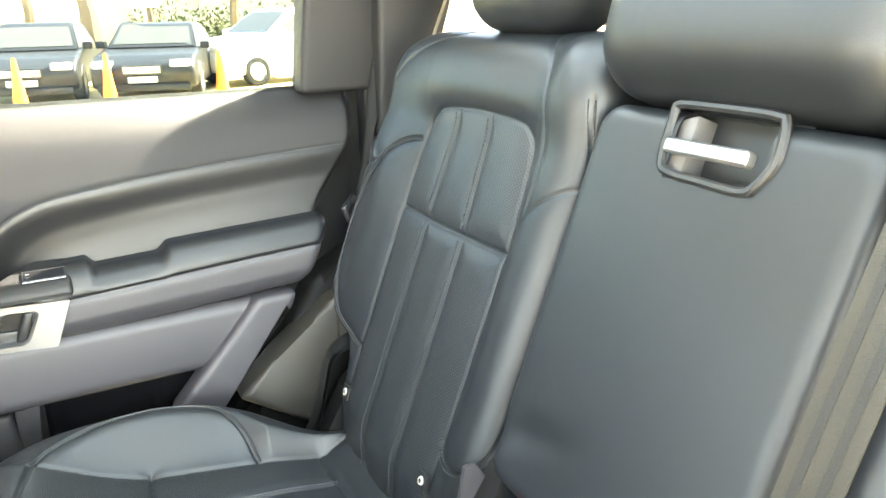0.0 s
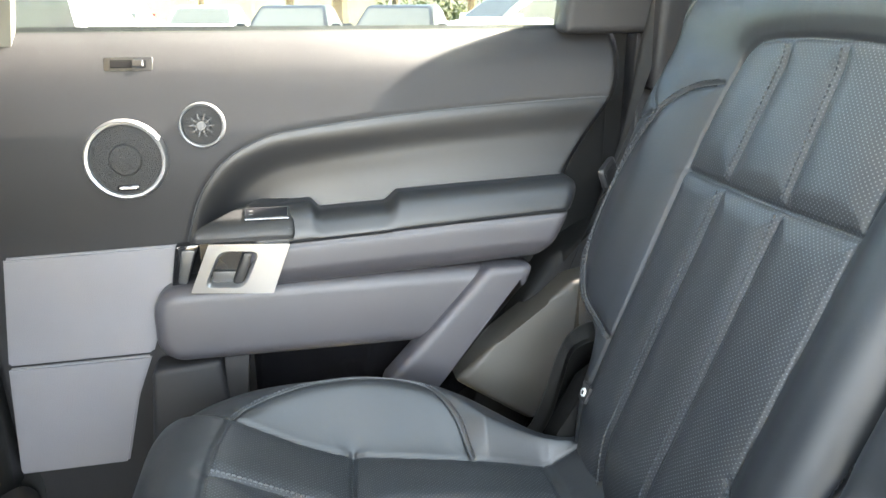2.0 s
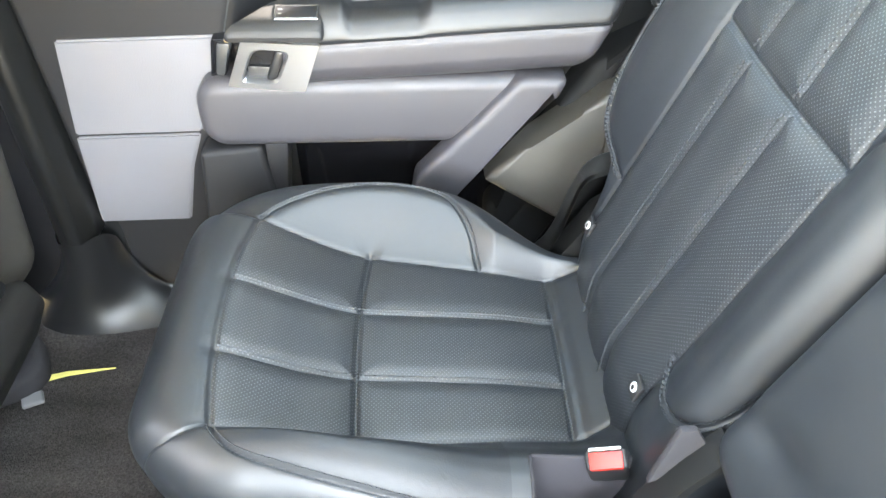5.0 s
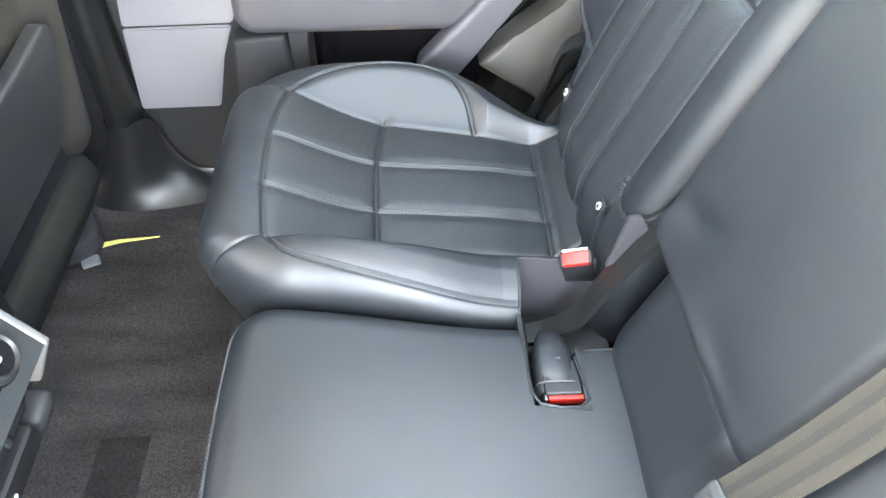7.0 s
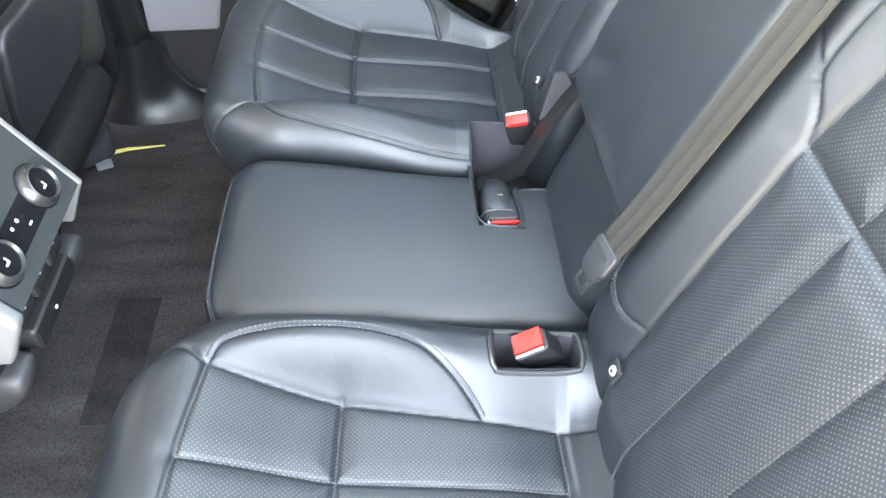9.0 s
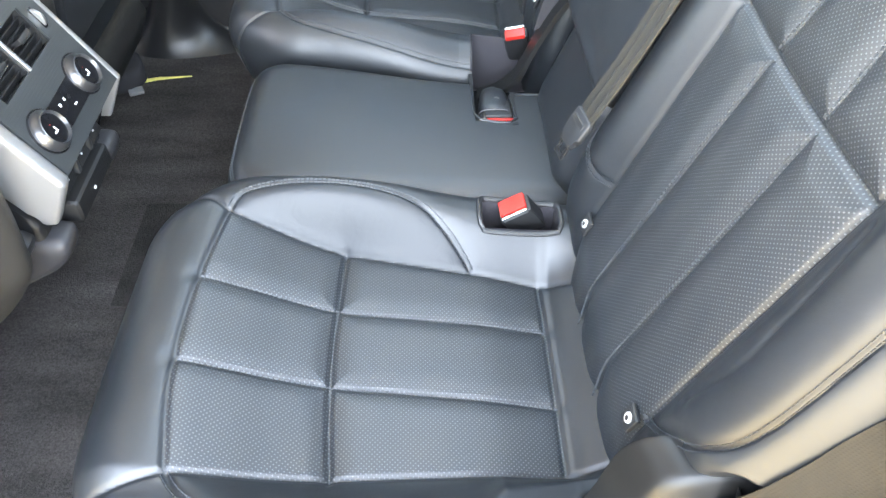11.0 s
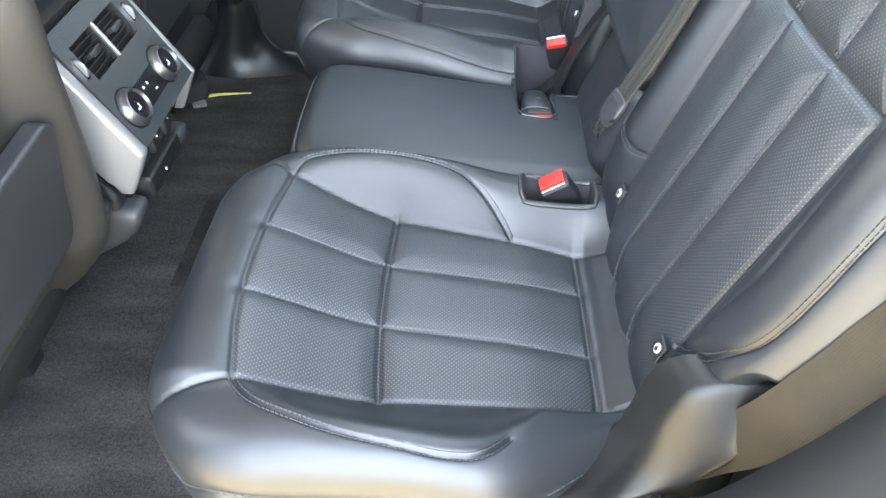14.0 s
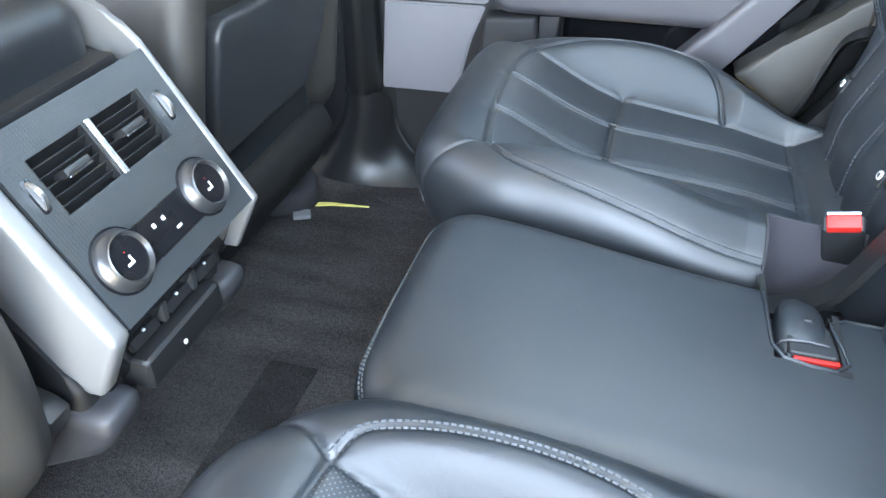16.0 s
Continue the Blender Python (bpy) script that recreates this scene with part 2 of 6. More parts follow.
def prism(poly, axis, a, b, bevel=0.0, seg=2, m=None):
    """Extrudes a polygon between a and b along an axis; poly holds the two other coordinates in x, y, z order."""
    bm = bmesh.new()

    def co(p, w):
        q = list(p)
        q.insert("xyz".index(axis), w)
        return q
    lo = [bm.verts.new(co(p, a)) for p in poly]
    hi = [bm.verts.new(co(p, b)) for p in poly]
    k = len(poly)
    bm.faces.new(lo)
    bm.faces.new(hi[::-1])
    for i in range(k):
        bm.faces.new((lo[i], lo[(i + 1) % k], hi[(i + 1) % k], hi[i]))
    if bevel:
        bmesh.ops.bevel(bm, geom=bm.edges[:], offset=bevel, segments=seg, affect='EDGES', profile=0.6)
    if m is not None:
        bm.transform(m)
    return bm


def disc(r, h, m, seg=32, bevel=0.0, r2=None):
    bm = bmesh.new()
    bmesh.ops.create_cone(bm, cap_ends=True, segments=seg, radius1=r, radius2=r if r2 is None else r2, depth=h)
    if bevel:
        ring = [e for e in bm.edges if abs(e.verts[0].co.z - e.verts[1].co.z) < 1e-6]
        bmesh.ops.bevel(bm, geom=ring, offset=bevel, segments=2, affect='EDGES')
    bm.transform(m)
    return bm


def lathe(profile, m, seg=40):
    """Turns (radius, height) pairs about z, then moves by m."""
    bm = bmesh.new()
    rings = []
    for r, z in profile:
        rings.append([bm.verts.new((r * math.cos(2 * math.pi * i / seg), r * math.sin(2 * math.pi * i / seg), z)) for i in range(seg)])
    for a, b in zip(rings, rings[1:]):
        for i in range(seg):
            bm.faces.new((a[i], a[(i + 1) % seg], b[(i + 1) % seg], b[i]))
    bm.transform(m)
    return bm


def tube(points, radius, seg=8, flat=None, up=(0, 0, 1)):
    """A round bar along points, or with flat=(half width, half thickness) a strap."""
    bm = bmesh.new()
    pts = [Vector(p) for p in points]
    rings = []
    for i, p in enumerate(pts):
        t = (pts[min(i + 1, len(pts) - 1)] - pts[max(i - 1, 0)]).normalized()
        side = t.cross(Vector(up)).normalized()
        nor = side.cross(t).normalized()
        ring = []
        if flat:
            a, b = flat
            for x, y in ((-a, -b), (a, -b), (a, b), (-a, b)):
                ring.append(bm.verts.new(p + side * x + nor * y))
        else:
            for k in range(seg):
                w = 2 * math.pi * k / seg
                ring.append(bm.verts.new(p + side * radius * math.cos(w) + nor * radius * math.sin(w)))
        rings.append(ring)
    for a, b in zip(rings, rings[1:]):
        k = len(a)
        for i in range(k):
            bm.faces.new((a[i], a[(i + 1) % k], b[(i + 1) % k], b[i]))
    bm.faces.new(rings[0][::-1])
    bm.faces.new(rings[-1])
    return bm


def curve(pts, step=0.006):
    """A smooth line through points (any dimension), as an array with even steps."""
    p = np.array(pts, float)
    p = np.vstack([2 * p[0] - p[1], p, 2 * p[-1] - p[-2]])
    out = []
    for i in range(1, len(p) - 2):
        k = max(2, int(np.linalg.norm(p[i + 1] - p[i]) / step))
        for t in np.linspace(0, 1, k, endpoint=False):
            a, b, c, d = p[i - 1:i + 3]
            out.append(0.5 * (2 * b + (c - a) * t + (2 * a - 5 * b + 4 * c - d) * t * t + (3 * b - a - 3 * c + d) * t ** 3))
    out.append(p[-2])
    return np.array(out)


def dist_to(line, u, v):
    """Distance from grid points to a polyline in the plan."""
    best = np.full(u.shape, 9.0)
    for (x0, y0), (x1, y1) in zip(line, line[1:]):
        dx, dy = x1 - x0, y1 - y0
        t = np.clip(((u - x0) * dx + (v - y0) * dy) / (dx * dx + dy * dy + 1e-12), 0, 1)
        best = np.minimum(best, np.hypot(u - x0 - t * dx, v - y0 - t * dy))
    return best


def smooth(a, b, x):
    t = np.clip((x - a) / (b - a), 0, 1)
    return t * t * (3 - 2 * t)


class Pad:
    """An upholstered slab: a top sheet over a rounded rectangle whose rim rolls down into walls."""
    def __init__(self, u, v, r, depth, cell, rc=0.0, rims=(1, 1, 1, 1), bulge=0.0, hem=None):
        self.hem = hem
        self.u, self.v, self.r, self.depth, self.rc, self.rims, self.bulge = u, v, r, depth, rc, rims, bulge
        e = r * math.pi / 2 + depth - r
        lo = [u[0] + r - e if rims[0] else u[0], v[0] + r - e if rims[2] else v[0]]
        hi = [u[1] - r + e if rims[1] else u[1], v[1] - r + e if rims[3] else v[1]]
        nu, nv = int((hi[0] - lo[0]) / cell) + 2, int((hi[1] - lo[1]) / cell) + 2
        self.U, self.V = np.meshgrid(np.linspace(lo[0], hi[0], nu), np.linspace(lo[1], hi[1], nv), indexing='ij')

    def wrap(self, U, V):
        r, rc = self.r, max(self.rc - self.r, 0.0)
        a0 = self.u[0] + r if self.rims[0] else -9
        a1 = self.u[1] - r if self.rims[1] else 9
        b0 = self.v[0] + r if self.rims[2] else -9
        b1 = self.v[1] - r if self.rims[3] else 9
        qu, qv = np.clip(U, a0 + rc, a1 - rc), np.clip(V, b0 + rc, b1 - rc)
        du, dv = U - qu, V - qv
        ln = np.hypot(du, dv)
        d = ln - rc
        nu, nv = du / np.maximum(ln, 1e-9), dv / np.maximum(ln, 1e-9)
        out = d > 0
        th = np.clip(d / r, 0, math.pi / 2)
        drop = np.where(d < r * math.pi / 2, r * (1 - np.cos(th)), r + d - r * math.pi / 2)
        drop = np.minimum(np.where(out, drop, 0), self.depth if self.hem is None else self.hem(qu + nu * rc, qv + nv * rc))
        reach = rc + r * np.sin(th) + self.bulge * np.sin(np.pi * np.clip((drop - r) / max(self.depth - r, 1e-6), 0, 1))
        pu = np.where(out, qu + nu * reach, U)
        pv = np.where(out, qv + nv * reach, V)
        return pu, pv, drop

    def sheet(self, top, place, groove=None):
        U, V = self.U, self.V
        pu, pv, drop = self.wrap(U, V)
        w = top(pu, pv) - drop
        if groove is not None:
            g = groove(U, V)
            k = smooth(0.0, self.r, drop)
            w = w - g * (1 - k)
            cu, cv = (self.u[0] + self.u[1]) / 2, (self.v[0] + self.v[1]) / 2
            ln = np.maximum(np.hypot(pu - cu, pv - cv), 1e-6)
            pu = pu - g * k * (pu - cu) / ln
            pv = pv - g * k * (pv - cv) / ln
        self.xyz = np.stack(place(pu, pv, w), -1)
        self.top, self.place = top, place
        du, dv = np.gradient(self.xyz, axis=0), np.gradient(self.xyz, axis=1)
        nn = np.cross(du, dv)
        self.nor = nn / np.maximum(np.linalg.norm(nn, axis=-1, keepdims=True), 1e-12)
        return self

    def point(self, u, v, lift=0.0):
        U, V = np.asarray(u, float), np.asarray(v, float)
        pu, pv, drop = self.wrap(U, V)
        return np.stack(self.place(pu, pv, self.top(pu, pv) - drop + lift), -1)

    def panels(self, region, names, parent, flip):
        """One mesh for each region number: names[number] = (name, material, label)."""
        nu, nv = self.U.shape
        idx = np.arange(nu * nv).reshape(nu, nv)
        q = np.stack([idx[:-1, :-1], idx[1:, :-1], idx[1:, 1:], idx[:-1, 1:]], -1).reshape(-1, 4)
        if flip:
            q = q[:, ::-1]
        cu = (self.U[:-1, :-1] + self.U[1:, 1:]) / 2
        cv = (self.V[:-1, :-1] + self.V[1:, 1:]) / 2
        reg = region(cu, cv).reshape(-1)
        pts = self.xyz.reshape(-1, 3)
        nor = self.nor.reshape(-1, 3) * (-1 if flip else 1)
        uvs = np.stack([self.U, self.V], -1).reshape(-1, 2)
        obs = {}
        for k, (name, material, label) in names.items():
            f = q[reg == k]
            if not len(f):
                continue
            used, inv = np.unique(f, return_inverse=True)
            obs[k] = raw(name, pts[used], inv.reshape(-1, 4), material, parent, label, True, uvs[used], normals=nor[used])
            if parent is None or parent.type == 'EMPTY':
                parent = obs[k]          # the first mesh is the part, the rest are its pieces
        return obs


def stitches(pad, lines, parent, flip, offset=0.0034, length=0.0036, gap=0.0018, width=0.0009, both=True, name="stitching"):
    """Short raised thread lengths along seams of a pad, as one mesh."""
    A, B, N = [], [], []
    for line in lines:
        c = np.asarray(line)
        seg = np.hypot(*np.diff(c, axis=0).T)
        s = np.concatenate([[0], np.cumsum(seg)])
        at = np.arange(0.003, s[-1] - length, length + gap)
        for side in ((-1, 1) if both else (1,)):
            a = np.stack([np.interp(at, s, c[:, i]) for i in (0, 1)], -1)
            b = np.stack([np.interp(at + length, s, c[:, i]) for i in (0, 1)], -1)
            t = (b - a) / np.maximum(np.linalg.norm(b - a, axis=1, keepdims=True), 1e-9)
            n = np.stack([-t[:, 1], t[:, 0]], -1) * side
            A.append(a + n * offset)
            B.append(b + n * offset)
            N.append(n * width / 2)
    A, B, N = np.vstack(A), np.vstack(B), np.vstack(N)
    e = 0.0015
    at = lambda p: pad.point(p[:, 0], p[:, 1])
    nor = np.cross(at(A + (e, 0)) - at(A - (e, 0)), at(A + (0, e)) - at(A - (0, e)))
    nor *= (-1 if flip else 1) / np.maximum(np.linalg.norm(nor, axis=1, keepdims=True), 1e-12)
    six = np.stack([at(A - N) - nor * .0015, at(A + N) - nor * .0015, at(B + N) - nor * .0015, at(B - N) - nor * .0015, at(A) + nor * .0004, at(B) + nor * .0004], 1)
    k = np.arange(len(A))[:, None] * 6
    quads = np.vstack([k + (0, 4, 5, 3), k + (1, 2, 5, 4)]).tolist()
    tris = np.vstack([k + (0, 1, 4), k + (2, 3, 5)]).tolist()
    return tagged(raw(name, six.reshape(-1, 3), quads + tris, THREAD, parent, "", False), kind="stuff")


def groove_of(specs, U, V):
    """Sum of seam grooves: specs of (line, narrow depth, narrow width, wide depth, wide width)."""
    g = np.zeros(U.shape)
    h = np.zeros(U.shape)
    for line, a, b, c, d in specs:
        q = dist_to(line, U, V)
        g = np.maximum(g, a * np.exp(-(q / b) ** 2))
        h = np.maximum(h, c * np.exp(-(q / d) ** 2))
    return g + h


def lining(name, pad, line, depth, parent, label, sgn=1):
    """A cloth wall that hangs from a cut edge of a pad, with a little thickness."""
    c = curve(line, .006) if len(line) > 2 else np.linspace(line[0], line[1], 14)
    top = pad.point(c[:, 0], c[:, 1], .0015)
    k = len(c)
    bot = top - np.array((0, 0, depth))
    back = .0025 * np.array((.6, .6 * sgn, 0))
    vs = np.vstack([top, bot, top - back, bot - back])
    fs = []
    for i in range(k - 1):
        fs += [(i, i + 1, k + i + 1, k + i), (2 * k + i, 3 * k + i, 3 * k + i + 1, 2 * k + i + 1), (i, 2 * k + i, 2 * k + i + 1, i + 1)]
    return raw(name, vs, fs, SUEDE, parent, label, False)


# ---------------------------------------------------------------- rear seat, outer cushions
def outer_cushion(sgn, seat):
    ip = lambda x, pts: np.interp(x, *zip(*pts))
    zc = curve([(-.1, .955), (0, .955), (.06, .958), (.105, .952), (.15, .932), (.20, .909), (.252, .892), (.32, .884), (.42, .872), (.497, .857), (.52, .865), (.56, .89)], .01)
    zi = curve([(-.1, .945), (0, .95), (.1, .958), (.2, .966), (.3, .955), (.4, .930), (.5, .915), (.56, .912)], .01)
    zo = curve([(-.1, .945), (0, .945), (.1, .947), (.2, .955), (.3, .953), (.4, .925), (.5, .885), (.56, .88)], .01)
    SI = [(-.2, .225), (.11, .235), (.252, .257), (.5, .285), (.6, .29)]
    SO = [(-.2, .595), (.11, .583), (.252, .566), (.5, .549), (.6, .545)]
    CI = curve([(.113, .236), (.125, .217), (.15, .206), (.21, .199), (.28, .200), (.34, .214), (.38, .238), (.405, .262), (.412, .275)])
    if sgn > 0:
        CI = curve([(.113, .236), (.125, .207), (.15, .184), (.21, .170), (.28, .163), (.34, .160), (.40, .160), (.434, .160)])
    CR = [(-.2, .215), (.11, .214), (.25, .206), (.4, .214), (.6, .225)]
    CO = curve([(.113, .583), (.13, .604), (.16, .623), (.226, .648), (.305, .660), (.345, .655), (.374, .637), (.396, .602), (.405, .568), (.408, .551)])
    if sgn < 0:
        CO = curve([(.113, .583), (.13, .604), (.16, .623), (.226, .648), (.305, .662), (.345, .662), (.372, .653), (.394, .638)])
    CB = curve([(.113, .583), (.13, .604), (.16, .623), (.226, .648), (.305, .662), (.359, .655), (.404, .630), (.43, .605)])   # where the outer bolster crests
    XF = curve([(.113, .235), (.101, .34), (.097, .42), (.100, .50), (.113, .583)])
    mid = curve([(.254, .255), (.251, .33), (.249, .41), (.251, .49), (.257, .568)])
    rear = np.array([(.498, .285), (.499, .42), (.50, .549)])
    edge_i = curve([(.113, .235), (.18, .246), (.252, .257), (.38, .272), (.498, .285), (.56, .30)])
    edge_o = curve([(.113, .583), (.18, .574), (.252, .566), (.38, .556), (.50, .549), (.56, .545)])
    rib1 = curve([(.100, .348), (.18, .348), (.25, .352), (.38, .356), (.498, .360)])
    rib2 = curve([(.099, .462), (.18, .459), (.25, .458), (.38, .462), (.50, .466)])
    corner_i = curve([(.113, .235), (.085, .217), (.05, .205), (.0, .195), (-.2, .185)])
    corner_o = curve([(.113, .583), (.085, .592), (.05, .602), (.0, .61), (-.25, .62)])

    def top(x, s):
        c, i, o = np.interp(x, *zc.T), np.interp(x, *zi.T), np.interp(x, *zo.T)
        si, so = ip(x, SI), ip(x, SO)
        ci = ip(x, CR)
        co = np.interp(x, CB[:, 0], CB[:, 1], left=.583, right=.605)
        co = np.maximum(co, so + .02)
        crown = .004 * np.sin(np.pi * np.clip((s - si) / (so - si), 0, 1))
        z = c + crown
        a = smooth(0, 1, (si + .006 - s) / (si + .006 - ci))
        b = smooth(0, 1, (s - so + .006) / (co - so + .006))
        z = z + (i - z) * a + (o - z) * b
        z -= .012 * smooth(.20, .15, s) * smooth(.1, .2, x)
        return z

    specs = [(mid, .005, .0030, .004, .015), (rear, .004, .0028, .002, .012), (edge_i, .004, .0026, .0015, .010), (edge_o, .004, .0026, .0015, .010), (XF, .0032, .0024, .0010, .009),
             (rib1, .004, .0025, .004, .013), (rib2, .004, .0025, .004, .013), (CI, .004, .0024, .002, .011), (CO, .004, .0024, .002, .011),
             (corner_i, .004, .0025, .0015, .01), (corner_o, .004, .0025, .0015, .01)]
    hem = lambda x, s: .205 - (.055 if sgn > 0 else .095) * smooth(.185, .275, x) * smooth(.5, .6, s)
    pad = Pad((.014, .56), (.150, .687), .055, .205, .0025, rc=.14, rims=(1, 0, 1, 1), hem=hem)
    rr, e0 = .055, .055 * (math.pi / 2 - 1)
    ov, fu = .687 + e0, .014 - e0                     # where a drop of nothing would lie on the unrolled walls
    piping = curve([(fu - .030, .20), (fu - .025, .50), (fu - .008, .60), (.02, ov - .022), (.10, ov - .004), (.17, ov + .010), (.25, ov + .017), (.34, ov + .017), (.40, ov + .010), (.50, ov - .004), (.55, ov - .02)])
    specs.append((piping, .003, .0035, .002, .012))
    # a lower wall that leans inwards, pocket cut for the belt buckle

    def lay(u, v, w):
        t = smooth(.90, .74, w)
        uu = u + (.045 if sgn > 0 else .022) * t * smooth(.12, .02, u)
        vv = v - (.040 if sgn > 0 else .008) * t * smooth(.58, .68, v)
        if sgn > 0:                                    # the inner side splays towards the front
            vv = vv + .030 * smooth(.42, .10, u) * smooth(.30, .17, vv)
        k = 1 - .80 * smooth(.36, .56, u)
        vv = np.where(vv > .55, .55 + (vv - .55) * k, vv)
        return uu, sgn * vv, w
    pad.sheet(top, lay, lambda U, V: groove_of(specs, U, V))

    def region(U, V):
        xf = np.interp(V, XF[:, 1], XF[:, 0], left=.113, right=.113)
        si, so = np.interp(U, *edge_i.T), np.interp(U, *edge_o.T)
        ci = np.interp(U, CI[:, 0], CI[:, 1])
        co = np.interp(U, CO[:, 0], CO[:, 1])
        k = np.full(U.shape, 9)
        k[V < (si + so) / 2] = 8
        front = (U < xf) & (V > np.interp(U, corner_i[::-1, 0], corner_i[::-1, 1])) & (V < np.interp(U, corner_o[::-1, 0], corner_o[::-1, 1]))
        k[front] = 0
        ins = (V > si) & (V < so) & (U > xf)
        r1, r2 = np.interp(U, *rib1.T), np.interp(U, *rib2.T)
        band = 1 + (V > r1).astype(int) + (V > r2).astype(int)
        back = U > np.interp(V, mid[:, 1], mid[:, 0])
        k[ins] = (band + 3 * back)[ins]
        k[ins & (U > .499)] = 7
        k[(V <= si) & (V > ci) & (U > .113) & (U < .412)] = 10
        k[(V >= so) & (V < co) & (U > .113) & (U < CO[-1, 0])] = 11
        return k
    k0 = region

    def region(U, V):
        k = k0(U, V)
        k[k == 9] = 8
        if sgn > 0:                                    # the notch for the buckles in the inner rear corner
            k[(U > .434) & (V < .222)] = 20
        else:
            k[(U > .425) & (U < .528) & (V > .188) & (V < .236)] = 20
        return k
    names = {8: ("seat_cushion", LEATHER, ""), 0: ("front_panel", LEATHER, ""), 7: ("rear_strip", LEATHER, ""),
             10: ("bolster", BOLSTER, "softly creased leather bolster"), 11: ("bolster", LEATHER_SHINY, "smooth leather bolster")}
    for q in range(1, 7):
        names[q] = ("insert_panel", PERF, "perforated leather panel")
    obs = pad.panels(region, names, seat, sgn < 0)
    stitches(pad, [CI, CO], obs[8], sgn < 0)
    stitches(pad, [rib1, rib2], obs[8], sgn < 0, offset=.0028, both=False)
    stitches(pad, [piping], obs[8], sgn < 0, offset=-.0036, both=False)
    part("seat_base", box((.09, min(sgn * .19, sgn * .63), .50), (.60, max(sgn * .19, sgn * .63), .80), .02), CARPET, seat, "carpeted seat base")
    return obs[8], pad


# ---------------------------------------------------------------- rear seat, outer backs
BU, BN, BO = np.array((.351, 0, .936)), np.array((-.936, 0, .351)), np.array((.514, 0, .86))


def on_back(sgn):
    def place(u, v, w):
        return BO[0] + BU[0] * u + BN[0] * w, sgn * v, BO[2] + BU[2] * u + BN[2] * w
    return place


def outer_back(sgn, seat):
    li = curve([(-.02, .272), (.08, .268), (.25, .262), (.40, .258)])
    lo = curve([(-.02, .552), (.08, .551), (.25, .549), (.40, .548)])
    midl = curve([(.406, .262), (.404, .4), (.406, .545)])
    ui = curve([(.406, .258), (.47, .265), (.53, .272), (.552, .285), (.562, .31), (.566, .40), (.562, .49), (.552, .52), (.53, .535), (.47, .545), (.406, .548)])
    rib1, rib2 = curve([(-.02, .362), (.2, .358), (.40, .356)]), curve([(-.02, .462), (.2, .460), (.40, .458)])
    rib3, rib4 = curve([(.41, .358), (.50, .364), (.562, .366)]), curve([(.41, .458), (.50, .452), (.562, .448)])
    bol = curve([(.180, .556), (.188, .585), (.205, .618), (.240, .650), (.29, .667), (.34, .668), (.41, .652), (.47, .620), (.50, .585), (.51, .550)])
    bin_ = curve([(.165, .270), (.152, .235), (.160, .192), (.20, .164), (.30, .152), (.40, .152), (.50, .157), (.60, .168)])
    if sgn < 0:                                        # beside the open door the seam runs lower round the bolster's foot
        bol = curve([(.122, .548), (.142, .580), (.163, .600), (.185, .620), (.222, .645), (.265, .653), (.326, .652), (.38, .649), (.41, .646), (.47, .620), (.50, .585), (.51, .550)])
    fold = curve([(.190, .572), (.256, .586), (.303, .583), (.348, .578), (.403, .566)])
    outer = curve([(.44, .70), (.458, .640), (.48, .662), (.51, .680), (.545, .682), (.609, .648), (.659, .570), (.69, .50)])
    inner = curve([(.452, .232), (.475, .228), (.52, .230), (.559, .240), (.628, .264), (.659, .292), (.68, .315)])
    tie = curve([(.40, .258), (.43, .250), (.452, .235), (.47, .215), (.496, .18), (.51, .15)])

    def top(u, s):
        w = -.022 * smooth(.10, .0, u) - (.055 if sgn > 0 else .022) * smooth(.20, .10, u) * smooth(.57, .61, s) + 0 * s
        if sgn > 0:
            w = w + .020 * smooth(.545, .635, s) * smooth(.10, .22, u) * smooth(.64, .45, u)
        else:                                          # a flatter bolster that falls away towards the door
            w = w + (.013 * smooth(.548, .588, s) - .016 * smooth(.595, .68, s)) * smooth(.08, .20, u) * smooth(.64, .45, u)
        w = w + .016 * smooth(.275, .215, s) * smooth(.02, .16, u)
        w = w + .014 * smooth(.53, .60, u)
        w = w + .004 * np.sin(np.pi * np.clip((s - .26) / .29, 0, 1))
        w = w - .10 * smooth(.60, .74, u) ** 2
        return w
    specs = [(li, .004, .0028, .004, .014), (lo, .004, .0028, .004, .014), (midl, .005, .0030, .006, .016), (ui, .004, .0028, .005, .016), (rib1, .0022, .0026, .0045, .016),
             (rib2, .0022, .0026, .0045, .016), (rib3, .0022, .0026, .0035, .014), (rib4, .0022, .0026, .0035, .014), (bol, .004, .0025, .002, .012), (bin_, .0035, .0025, .001, .009),
             (outer, .003, .0025, .001, .01), (inner, .003, .0025, .001, .01), (tie, .003, .0025, .001, .01)]
    if sgn < 0:
        specs.append((fold, .0016, .0025, .003, .012))
    pad = Pad((-.02, .70), (.160, .70), .045, .12, .0027, rc=.10, rims=(0, 1, 1, 1), hem=lambda u, v: .12 - (.074 if sgn > 0 else .020) * smooth(.70, .42, u) * smooth(.5, .6, v))
    flat_lay = on_back(sgn)

    def lay(u, v, w):
        """The outer bolster ends in a rounded underside above the hinge cover."""
        k = smooth(.555, .600, v)
        foot = .158 + .085 * smooth(.59, .69, v) + 1.5 * np.maximum(-w - .015, 0)
        if sgn < 0:
            foot = .118 + .085 * smooth(.59, .69, v) + .9 * np.maximum(-w - .015, 0)
        q = (u - foot) / .018
        lifted = foot + .018 * np.where(q > 30, q, np.log1p(np.exp(np.minimum(q, 30))))
        d = np.clip(foot - u, 0, .18) * k
        if sgn < 0:                                    # the bolster beside the open door is slimmer at its foot
            v = v - .028 * smooth(.60, .70, v) * smooth(.62, .42, u)
